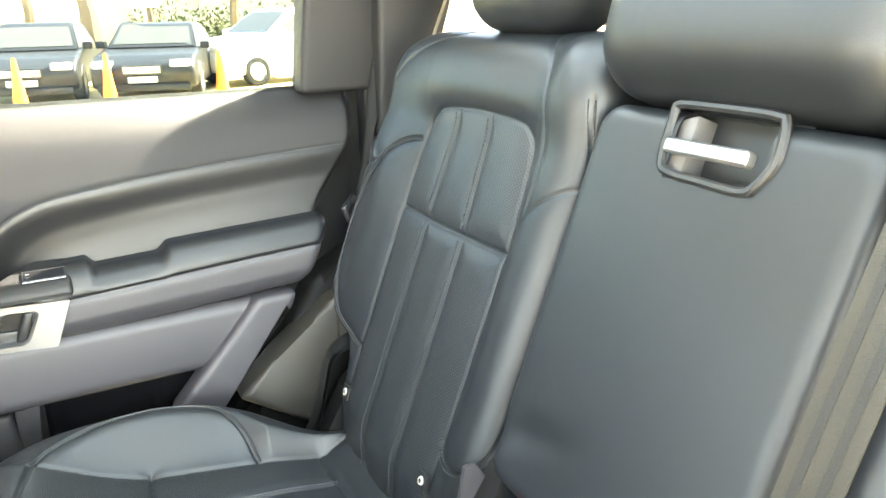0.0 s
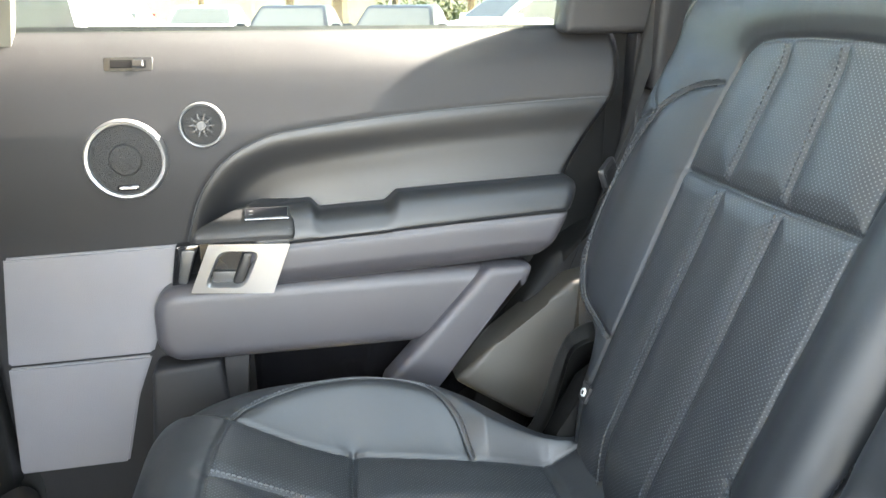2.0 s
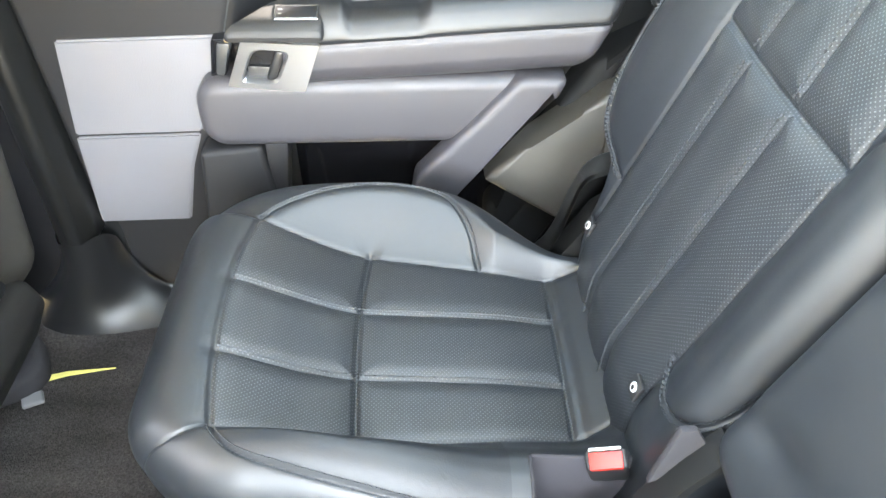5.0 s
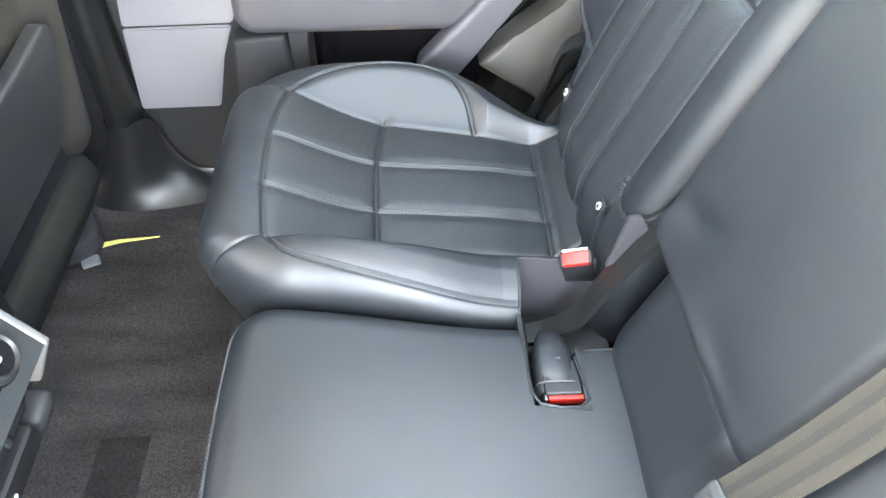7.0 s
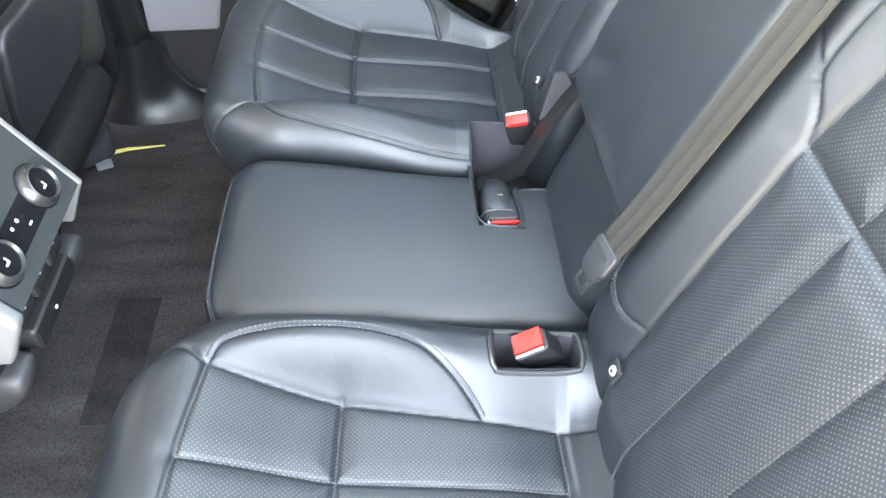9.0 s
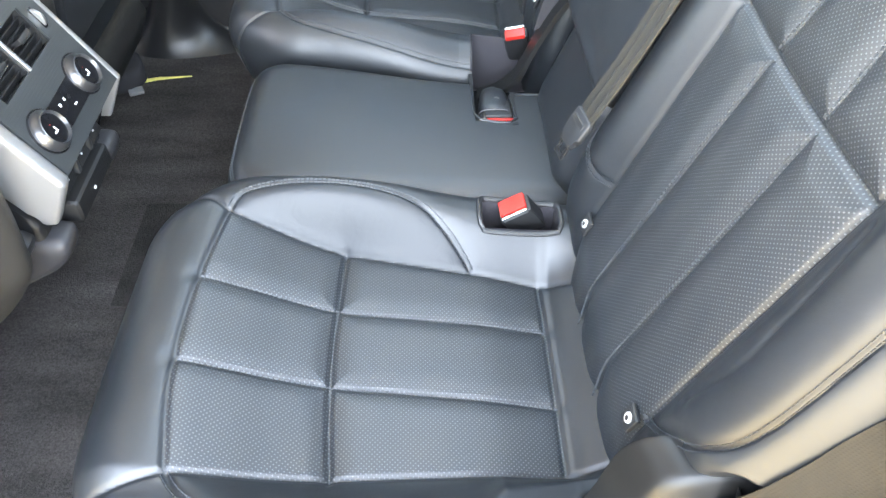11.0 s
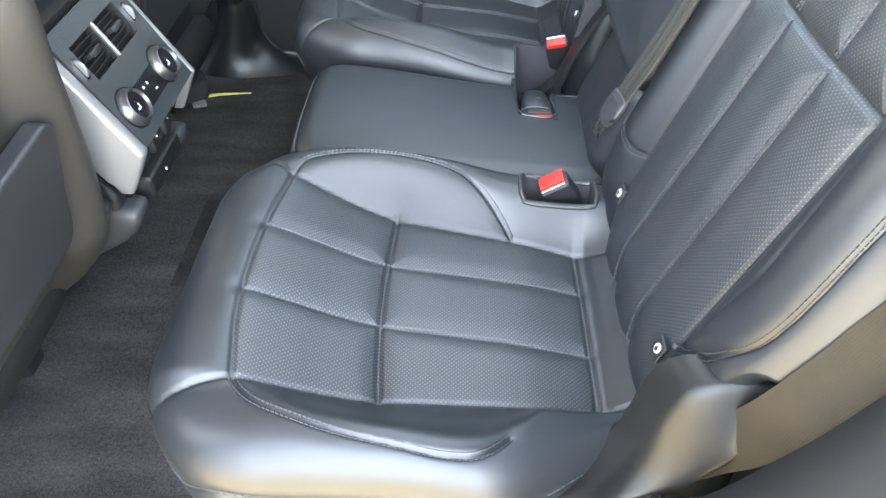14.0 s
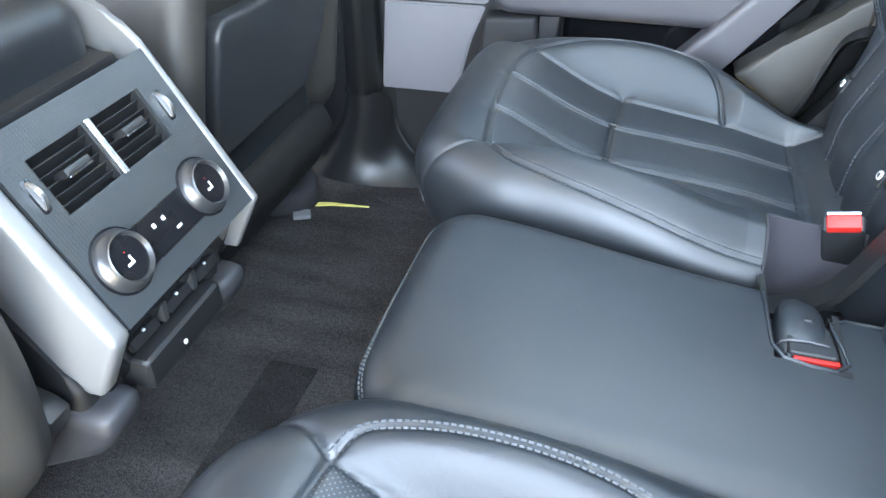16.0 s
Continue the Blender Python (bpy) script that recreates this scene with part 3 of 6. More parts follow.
        return flat_lay(u + (lifted - u) * k, v - .35 * d * smooth(.60, .70, v), w - .25 * d)
    pad.sheet(top, lay, lambda U, V: groove_of(specs, U, V))

    def region(U, V):
        k = np.full(U.shape, 9)
        k[(V < np.interp(U, *inner.T)) & (U > .44)] = 8
        i, o = np.interp(U, *li.T), np.interp(U, *lo.T)
        r1, r2 = np.interp(U, *rib1.T), np.interp(U, *rib2.T)
        band = (V > r1).astype(int) + (V > r2).astype(int)
        low = (V > i) & (V < o) & (U < .405)
        k[low] = (1 + band)[low]
        inside = np.zeros(U.shape, bool)
        w0 = np.interp(U, ui[:len(ui) // 2, 0], ui[:len(ui) // 2, 1])
        w1 = np.interp(U, ui[::-1][:len(ui) // 2, 0], ui[::-1][:len(ui) // 2, 1])
        inside = (U >= .405) & (U < .565) & (V > w0) & (V < w1)
        k[inside] = (4 + band)[inside]
        bo = np.interp(U, bol[:, 0], bol[:, 1])
        k[(V >= o) & (V < bo) & (U > (.18 if sgn > 0 else .142)) & (U < .50) & ~inside] = 11
        return k
    names = {9: ("backrest", LEATHER, ""), 8: ("side_panel", LEATHER, ""), 11: ("bolster", LEATHER_SHINY, "")}
    for q in range(1, 7):
        names[q] = ("insert_panel", PERF, "perforated leather panel")
    obs = pad.panels(region, names, seat, sgn > 0)
    stitches(pad, [bol, bin_], obs[9], sgn > 0)
    stitches(pad, [rib1, rib2, rib3, rib4], obs[9], sgn > 0, offset=.0028, both=False)
    return obs[9], pad


def iso_tag(back, pad, sgn, s):
    """A small round child-seat mark on a black fabric tab, tucked into the backrest."""
    p = pad.point(.105, s, .004)
    m = Matrix.Translation(p) @ Vector(BN).to_track_quat('Z', 'Y').to_matrix().to_4x4()
    tab = part("anchor_tab", box((-.011, -.011, -.004), (.011, .011, .0005), .001, 1, m), PLASTIC, back, "black fabric anchor tab")
    part("disc", disc(.0056, .003, m @ pose(0, 0, .001), 24, .0008), TAGWHITE, tab, "white round child seat mark")
    part("mark", disc(.0028, .003, m @ pose(.0005, 0, .0014), 12), PLASTIC, tab)


def headrest(seat, y, w, z0, z1):
    pad = Pad((-.085, .085), (-w, w), .05, .085, .007, rc=.07)
    t = math.radians(14)
    cx = .80
    place = lambda u, v, q: (cx + math.sin(t) * u - math.cos(t) * (q + .02), y + v, (z0 + z1) / 2 + math.cos(t) * u + math.sin(t) * q)
    pad.sheet(lambda u, v: .03 + .012 * np.cos(v * 9) + 0 * u, place)
    h0 = pad.panels(lambda U, V: np.zeros(U.shape, int), {0: ("headrest", LEATHER, "padded leather headrest")}, seat, True)[0]
    pad2 = Pad((-.085, .085), (-w, w), .05, .085, .012, rc=.07)
    pad2.sheet(lambda u, v: .03 + 0 * u, lambda u, v, q: (cx + math.sin(t) * u + math.cos(t) * (q + .02) + .08, y + v, (z0 + z1) / 2 + math.cos(t) * u - math.sin(t) * q))
    pad2.panels(lambda U, V: np.zeros(U.shape, int), {0: ("rear_cover", LEATHER, "")}, h0, False)
    for k in (-.5, .5):
        part("post", tube([(.825, y + k * w, z0 + .03), (.80, y + k * w, z0 - .09)], .007), SATIN, h0, "bright metal headrest post")


for sgn in (1, -1):
    seat = thing("passenger_seat", (0.30, sgn * 0.42, 0.555), "black leather rear outer car seat with perforated ribbed inserts", "car seat", "rear seats")
    cush, cpad = outer_cushion(sgn, seat)
    back, bpad = outer_back(sgn, seat)
    for s in (.276, .5415):
        iso_tag(back, bpad, sgn, s)
    headrest(seat, sgn * .385, .125, 1.488, 1.655)
    if sgn > 0:
        # cloth-lined corner notch
        lining("notch_wall", cpad, [(.434, .152), (.434, .222)], .11, cush, "grey suede lining")
        lining("notch_side", cpad, [(.434, .222), (.558, .222)], .11, cush, "grey suede lining")
        rim = np.vstack([np.linspace((.4335, .156), (.4335, .219), 12), np.linspace((.436, .2225), (.556, .2225), 12)])
        part("notch_piping", tube([tuple(p) for p in cpad.point(rim[:, 0], rim[:, 1], .001)], .0018, 8), FLAP, cush, "grey piping round the notch")
        part("notch_floor", box((.43, .14, .775), (.56, .226, .81)), COVER, cush, "grey suede lining")
    else:
        # open-topped buckle pocket with a raised lip
        loop = [(.425, .188), (.528, .188), (.528, .236), (.425, .236), (.425, .188)]
        for a, b in zip(loop, loop[1:]):
            lining("pocket_wall", cpad, [a, b], .07, cush, "grey pocket wall", -1)
        ring = curve([(.424, .200), (.428, .190), (.438, .1865), (.518, .1865), (.527, .190), (.530, .200), (.530, .226), (.526, .235), (.517, .2385), (.438, .2385), (.428, .235), (.424, .226), (.424, .200)], .004)
        pts = cpad.point(ring[:, 0], ring[:, 1], .0015)
        part("pocket_lip", tube([tuple(p) for p in pts], .0036, 8), TRIM, cush, "moulded pocket edge")
        part("pocket_floor", box((.42, -.24, .80), (.535, -.184, .850)), SUEDE, cush, "grey pocket floor")


# ---------------------------------------------------------------- centre seat
def centre_seat():
    seat = thing("centre_passenger_seat", (0.30, 0, 0.555), "plain black leather centre car seat with fold-down armrest back", "car seat", "rear seats")
    zc = curve([(-.1, .905), (.0, .915), (.08, .920), (.2, .916), (.35, .905), (.45, .897), (.56, .890)], .01)
    pad = Pad((.074, .56), (-.150, .150), .038, .19, .004, rc=.06, rims=(1, 0, 1, 1))
    front = curve([(.11, -.19), (.088, -.145), (.076, -.09), (.071, 0), (.070, .07), (.080, .13), (.10, .18)])
    cut = curve([(.43, .20), (.432, .03), (.44, .018), (.455, .014), (.485, .014), (.495, .022), (.497, .035), (.49, .085), (.50, .095), (.56, .098)])
    pad.sheet(lambda x, y: np.interp(x, *zc.T) - .010 * (y / .15) ** 2 + 0 * x, lambda u, v, w: (u, v + .030 * smooth(.42, .10, u) * smooth(.0, .14, v), w), lambda U, V: groove_of([(front, .002, .003, .001, .008)], U, V))

    def region(U, V):
        k = np.zeros(U.shape, int)
        k[(U > .433) & (U < .494) & (V > .016)] = 20
        k[(U > .49) & (V > .095)] = 20
        return k
    c = pad.panels(region, {0: ("seat_cushion", LEATHER, "")}, seat, False)[0]
    stitches(pad, [front], c, False, offset=.003)
    edge = pad.point(cut[:, 0], np.minimum(cut[:, 1], .148), .0005)
    part("pocket_piping", tube([tuple(p) for p in edge[::3]], .0020, 8), LEATHER_SHINY, c, "raised pocket edge")
    part("pocket_floor", box((.425, .008, .79), (.56, .150, .815)), COVER, c, "dark pocket floor")
    for a, b in (((.428, .012, .80), (.434, .15, .893)), ((.43, .010, .80), (.498, .016, .895)), ((.492, .012, .80), (.498, .098, .893)), ((.49, .093, .80), (.56, .099, .888))):
        part("pocket_wall", box(a, b), COVER, c, "dark pocket wall")
    part("seat_base", box((.12, -.17, .50), (.60, .17, .80), .02), CARPET, seat, "carpeted seat base")

    # rolled lower end of the backrest
    roll = Pad((-.01, .215), (-.150, .140), .060, .10, .005, rc=.065)
    roll.sheet(lambda u, v: .002 + 0 * u, lambda u, v, w: (BO[0] + .010 + BU[0] * u + BN[0] * w, v, BO[2] + BU[2] * u + BN[2] * w))
    r = roll.panels(lambda U, V: np.zeros(U.shape, int), {0: ("lower_roll", LEATHER, "")}, seat, True)
    # broad flat armrest back with a crease across its head
    bp = Pad((.184, .60), (-.158, .158), .020, .11, .005, rc=.030)
    dent = lambda u, v: -.0075 * np.exp(-((u - .250 + .35 * (v - .11)) / .018) ** 2 - ((v - .105) / .045) ** 2) - .005 * np.exp(-((u - .215) / .020) ** 2 - ((v + .05) / .05) ** 2)
    bp.sheet(lambda u, v: .016 + .004 * np.cos(v * 9) + dent(u, v), on_back(1))

    def hole(U, V):
        k = np.zeros(U.shape, int)
        k[(U > .535) & (U < .612) & (abs(V + .010) < .052)] = 20
        return k
    b = bp.panels(hole, {0: ("backrest", LEATHER, "")}, seat, True)[0]
    hp = Pad((.604, .80), (-.162, .162), .05, .16, .006, rc=.05)
    hp.sheet(lambda u, v: .050 + .014 * np.sin(np.clip((u - .604) / .19, 0, 1) * np.pi) + 0 * v, on_back(1))
    hob = hp.panels(lambda U, V: np.zeros(U.shape, int), {0: ("headrest", LEATHER, "padded centre headrest")}, seat, True)[0]
    # pull handle in its bezel
    P = lambda u, v, w: tuple(float(q) for q in on_back(1)(u, v, w))
    ring = [tuple(p) for p in curve([(.598, .050), (.603, .044), (.604, .0), (.603, -.056), (.597, -.066), (.568, -.069), (.546, -.058), (.539, -.046), (.540, .0), (.542, .034), (.552, .047), (.598, .050)], .004)]
    part("handle_bezel", tube([P(u, v, .0195) for u, v in ring + ring[:2]], .0045, 8, up=(1, 0, 0)), TRIM, b, "black chamfered handle bezel")
    part("handle_recess", prism([(.536, -.068), (.536, .048), (.604, .048), (.604, -.068)], "z", -.02, -.012,
         m=Matrix(((BU[0], 0, BN[0], BO[0]), (0, 1, 0, 0), (BU[2], 0, BN[2], BO[2]), (0, 0, 0, 1)))), TRIM, b, "black handle recess")
    M = Matrix(((BU[0], 0, BN[0], BO[0]), (0, 1, 0, 0), (BU[2], 0, BN[2], BO[2]), (0, 0, 0, 1)))
    part("handle_mount", prism([(.538, .026), (.542, .044), (.590, .044), (.596, .026)], "z", -.012, .014, .002, 2, M), HANDLEMOUNT, b, "grey handle mount")
    part("handle", box((.558, -.050, .016), (.572, .042, .030), .005, 3, M), SATIN, b, "satin silver pull bar")
    return seat


centre_seat()


# ---------------------------------------------------------------- belts and buckles
def buckle(name, loc, m, size=(.022, .047, .075), label="black seat belt buckle with red release button", stalk=.08):
    """A buckle that points along its local z, its flat side along local x."""
    b = thing(name, loc, label, "belt buckle", "seat belt buckles")
    t = Matrix.Translation(loc) @ m
    a, w, l = size
    part("housing", box((-a / 2, -w / 2, -l), (a / 2, w / 2, -.004), .004, 3, t), PLASTIC, b)
    part("release_button", box((-a / 2 + .004, -w / 2 + .004, -.008), (a / 2 + .0010, w / 2 - .004, .0015), .002, 2, t), RED, b, "red release button")
    part("slot_plate", box((-a / 2 - .001, -w / 2 + .004, -.008), (-a / 2 + .0025, w / 2 - .004, .0012), .001, 1, t), SATIN, b, "bright slot plate")
    part("stalk", box((-.005, -.014, -l - stalk), (.005, .014, -l + .002), .002, 1, t), PLASTIC, b)
    return b


buckle("seat_belt_buckle", (.506, .207, .938), pose(0, 0, 0, 22, -14, -6) @ pose(0, 0, 0, 0, 0, -90), (.020, .041, .080))
buckle("seat_belt_buckle", (.466, -.212, .930), pose(0, 0, 0, 0, -32, 0) @ pose(0, 0, 0, 14, 0, 0) @ pose(0, 0, 0, 0, 0, 90), (.026, .044, .055), stalk=.004)
buckle("seat_belt_buckle", (.470, .030, .884), pose(0, 0, 0, 84, 0, 0) @ pose(0, 0, 0, 0, 0, 0), (.044, .018, .055), "black sleeved centre seat belt buckle with red button", .002)
# the leather-look sleeve round the centre buckle
sl = thing("buckle_sleeve", (.47, .09, .83), "black folded leather sleeve over the centre belt buckle", "belt sleeve")
bm = bmesh.new()
loops = []
for y, x0, x1, z0, z1 in ((.040, .442, .490, .842, .884), (.044, .440, .492, .840, .889), (.075, .441, .491, .838, .890), (.105, .444, .489, .836, .888), (.125, .449, .485, .834, .882), (.142, .456, .479, .832, .872), (.152, .462, .474, .832, .858)):
    k = .010 * min(1, (x1 - x0) / .05)
    loops.append([bm.verts.new((x, y, z)) for x, z in ((x0, z0), (x0, z1 - k), (x0 + .3 * k, z1 - .3 * k), (x0 + k, z1), ((x0 + x1) / 2, z1 + .002), (x1 - k, z1), (x1 - .3 * k, z1 - .3 * k), (x1, z1 - k), (x1, z0))])
for a, b in zip(loops, loops[1:]):
    for i in range(9):
        bm.faces.new((a[i], a[(i + 1) % 9], b[(i + 1) % 9], b[i]))
bm.faces.new(loops[0][::-1])
bm.faces.new(loops[-1])
part("sleeve", bm, LEATHER, sl, "", 50)
part("hem", tube([(.439, .052, .842), (.4395, .052, .880), (.443, .052, .888), (.450, .052, .8915), (.466, .052, .893), (.482, .052, .8915), (.489, .052, .888), (.4925, .052, .880), (.493, .052, .842)], .0013, 6), VINYL2, sl, "raised sleeve hem")


def strap(name, label, pts, half=.0235, thick=.0011, up=(0, 0, 1), stripes=True, material=None):
    s = thing(name, pts[0], label, "seat belt", "seat belts")
    c = curve(pts, .02)
    web = part("webbing", tube(c, 0, flat=(half, thick), up=up), material or BELT, s)
    if stripes:
        for k in (-.42, .42):
            off = []
            for i, p in enumerate(c):
                t = Vector(c[min(i + 1, len(c) - 1)]) - Vector(c[max(i - 1, 0)])
                side = t.normalized().cross(Vector(up)).normalized()
                off.append(Vector(p) + side * k * half)
            part("stripe", tube(off, 0, flat=(half * .16, thick + .0006), up=up), BELT_DARK, web, "darker woven stripe")
    return s


BELT_DARK = mat("dark_webbing", (0.008, 0.0075, 0.006), 0.6, grain=0.0006, gscale=900, gstr=0.6)
UPB = (-.9, -.05, .4)
cb = strap("centre_seat_belt", "grey woven centre seat belt with darker stripes and a hanging tongue",
           [(.80, -.205, 1.72), (.745, -.198, 1.57), (.688, -.192, 1.40), (.638, -.188, 1.27), (.583, -.183, 1.125), (.546, -.176, 1.035)], .0215, up=UPB)
GREYPLASTIC = mat("grey_plastic", (0.030, 0.031, 0.032), 0.4, blotch=0.08)


DARKGREY = mat("dark_grey_plastic", (0.016, 0.0165, 0.0175), 0.42, blotch=0.08)


def tongue(parent, c, along, across, metal_len=.035, frame=.033):
    """A belt tongue: a moulded loop for the webbing and a slotted metal tab."""
    c, a, b = Vector(c), Vector(along).normalized(), Vector(across).normalized()
    b = (b - a * a.dot(b)).normalized()
    P = lambda x, y: tuple(c + a * x + b * y)
    up = tuple(a.cross(b))
    up3 = a.cross(b)
    M = Matrix(((a.x, b.x, up3.x, c.x), (a.y, b.y, up3.y, c.y), (a.z, b.z, up3.z, c.z), (0, 0, 0, 1)))
    body = part("tongue_body", prism([(-.024, -frame), (-.020, -frame - .003), (.004, -frame - .003), (.012, -frame + .006), (.022, -.014), (.022, .014), (.012, frame - .006), (.004, frame + .003), (-.020, frame + .003), (-.024, frame)], "z", -.0045, .0045, .003, 3, M), DARKGREY, parent, "grey moulded belt tongue")
    part("belt_slot", box((-.016, -frame + .003, -.0052), (-.007, frame - .003, .0052), .0015, 1, M), PLASTIC, body, "dark slot for the webbing")
    part("tongue_tab", tube([P(.020, 0), P(.014 + metal_len * .35, 0)], 0, flat=(.013, .0014), up=up), CHROME, parent, "bright metal belt tab")
    for k in (-.010, .010):
        part("tongue_tab", tube([P(.020, k), P(.014 + metal_len, k)], 0, flat=(.003, .0014), up=up), CHROME, parent, "bright metal belt tab")
    part("tongue_tab", tube([P(.010 + metal_len, 0), P(.016 + metal_len, 0)], 0, flat=(.013, .0014), up=up), CHROME, parent, "bright metal belt tab")


tongue(cb, (.540, -.178, 1.025), (-.45, -.10, -.85), (.15, -.95, .05), .024, .020)

# strap of the centre belt on the far side, running down behind the roll
strap("belt_anchor_strap", "black belt strap running down into the seat gap", [(.585, .150, 1.040), (.560, .150, 1.005), (.535, .150, .955), (.505, .152, .885), (.470, .155, .855), (.445, .155, .848)],
      .016, .004, (-.6, 0, .8), False, COVER)
tri = thing("seat_gap_flap", (.545, .165, 1.0), "grey cloth flap between the seat backs", "cloth flap")
part("flap", prism([(.545, 1.045), (.560, 1.045), (.575, 1.020), (.562, .985), (.530, .965)], "y", .160, .168, .003), FLAP, tri)

# outer belts with their tongues
for sgn, far in ((-1, 0.0), (1, .045)):
    ob = strap("seat_belt", "beige grey woven outer seat belt hanging beside the seat", [(.90, sgn * (.74 + far), 1.62), (.80, sgn * (.715 + far), 1.42), (.704, sgn * (.705 + far), 1.235), (.661, sgn * (.688 + far), 1.147),
               (.640, sgn * (.687 + far), 1.10), (.617, sgn * (.686 + far), 1.055), (.604, sgn * (.676 + far), 1.012), (.597, sgn * (.660 + far), .975), (.588, sgn * (.640 + far), .935), (.578, sgn * (.622 + far), .895), (.565, sgn * (.605 + far), .86)], .026, .0012, (-.50, sgn * .52, .70), False, BELT_TAN)
    tongue(ob, (.656, sgn * (.712 + far), 1.183), (.35, 0, -.93), (.55, sgn * .70, .25), .05, .025)
    part("stop_button", disc(.006, .006, Matrix.Translation((.650, sgn * (.706 + far), 1.157)) @ Vector((-.5, sgn * .7, .45)).to_track_quat('Z', 'Y').to_matrix().to_4x4(), 16, .001), APERTURE, ob, "small dark stop button")


# ---------------------------------------------------------------- moulded side covers beside the outer seats
def side_cover(sgn):
    t = thing("seat_side_cover", (.5, sgn * .65, .75), "black moulded plastic cover beside the seat hinge", "trim cover", "seat side covers")
    us, vs = np.linspace(0, 1, 48), np.linspace(0, 1, 10)
    c1 = curve([(.372, .640, .792), (.421, .622, .800), (.461, .606, .828), (.490, .594, .856), (.514, .584, .905), (.528, .580, .962), (.545, .588, 1.000), (.590, .595, 1.012), (.66, .61, 1.012)])
    c2 = curve([(.375, .647, .800), (.430, .640, .824), (.475, .633, .840), (.505, .630, .866), (.523, .630, .909), (.538, .630, .966), (.556, .630, 1.003), (.595, .632, 1.018), (.68, .636, 1.018)])
    c3 = curve([(.377, .655, .772), (.415, .656, .808), (.455, .656, .815), (.492, .656, .822), (.520, .656, .850), (.556, .656, .876), (.590, .656, .912), (.624, .657, .985), (.69, .660, .998)])
    c4 = curve([(.382, .620, .764), (.418, .616, .796), (.458, .612, .803), (.496, .610, .810), (.526, .610, .838), (.564, .610, .864), (.598, .610, .900), (.634, .612, .975), (.70, .615, .985)])
    if sgn < 0:                                        # the tall outer face beside the open door
        c3 = curve([(.377, .662, .770), (.425, .664, .808), (.470, .665, .836), (.507, .665, .866), (.547, .666, .892), (.563, .667, .902), (.591, .667, .942), (.600, .667, .982), (.601, .666, 1.02)])
        c4 = c3 + np.array((.010, -.040, -.012))
    pick = lambda c, u: np.stack([np.interp(u, np.linspace(0, 1, len(c)), c[:, k]) for k in range(3)], -1)
    rows = []
    for a, b in ((c1, c2), (c2, c3), (c3, c4)):
        A, B = pick(a, us), pick(b, us)
        for v in (vs[:-1] if b is not c4 else vs):
            rows.append(A * (1 - v) + B * v)
    P = np.stack(rows, 1)
    for _ in range(1):                                  # soften the ridge lines
        P[:, 1:-1] = .25 * P[:, :-2] + .5 * P[:, 1:-1] + .25 * P[:, 2:]
    P[..., 1] *= sgn
    n, m = P.shape[:2]
    idx = np.arange(n * m).reshape(n, m)
    q = np.stack([idx[:-1, :-1], idx[1:, :-1], idx[1:, 1:], idx[:-1, 1:]], -1).reshape(-1, 4)
    inner = P.reshape(-1, 3) - np.array((0, sgn * .004, .0)) + np.array((.003, 0, -.003))
    raw("cover", np.vstack([P.reshape(-1, 3), inner]), np.vstack([q if sgn > 0 else q[:, ::-1], (q[:, ::-1] if sgn > 0 else q) + n * m]), COVER, t)
    part("inner_wall", prism([(.42, .76), (.46, .81), (.52, .86), (.56, .95), (.60, .98), (.68, .98), (.68, .76)], "y", sgn * .575, sgn * .612, .006, 2), COVER, t)
    part("bracket", prism([(.545, .80), (.552, .79), (.560, .815), (.552, .825)], "y", sgn * .655, sgn * .672, .001, 1), SATIN, t, "small bright metal clip")
    lev = thing("seat_lever", (.32, sgn * .655, .775), "grey plastic seat release lever under the cushion", "lever", "seat levers")
    part("grip", prism([(.268, .800), (.276, .770), (.288, .760), (.358, .760), (.368, .768), (.374, .800)], "y", sgn * .640, sgn * .672, .006, 3), TRIM, lev)
    return t


side_cover(-1)
side_cover(1)


# ---------------------------------------------------------------- far rear door, inner trim
YB = curve([(.50, .854), (.739, .846), (.934, .828), (1.104, .812), (1.19, .804), (1.24, .806), (1.29, .818), (1.328, .829), (1.350, .840), (1.372, .858), (1.388, .876), (1.41, .90)], .004)


def yb(z):
    """Depth of the trim sheet at a height."""
    return np.interp(z, YB[:, 0], YB[:, 1])


KNEE = curve([(.050, 1.10), (.058, 1.125), (.072, 1.165), (.094, 1.20), (.121, 1.226), (.155, 1.244), (.191, 1.255), (.29, 1.268), (.406, 1.279), (.55, 1.288), (.68, 1.294)])


def sheet_yz(name, x, z, fy, material, parent, label="", mask=None, flip=False):
    """A sheet over a grid of x and z whose depth is fy(x, z); mask picks its faces."""
    X, Z = np.meshgrid(x, z, indexing='ij')
    Y = fy(X, Z)
    pts = np.stack([X, Y, Z], -1)
    n, m = X.shape
    idx = np.arange(n * m).reshape(n, m)
    q = np.stack([idx[:-1, :-1], idx[1:, :-1], idx[1:, 1:], idx[:-1, 1:]], -1).reshape(-1, 4)
    if mask is not None:
        cx, cz = (X[:-1, :-1] + X[1:, 1:]) / 2, (Z[:-1, :-1] + Z[1:, 1:]) / 2
        q = q[mask(cx, cz).reshape(-1)]
    nn = np.cross(np.gradient(pts, axis=0), np.gradient(pts, axis=1))
    nn /= np.maximum(np.linalg.norm(nn, axis=-1, keepdims=True), 1e-12)
    used, inv = np.unique(q, return_inverse=True)
    return raw(name, pts.reshape(-1, 3)[used], inv.reshape(-1, 4), material, parent, label, True, np.stack([X, Z], -1).reshape(-1, 2)[used], normals=nn.reshape(-1, 3)[used])


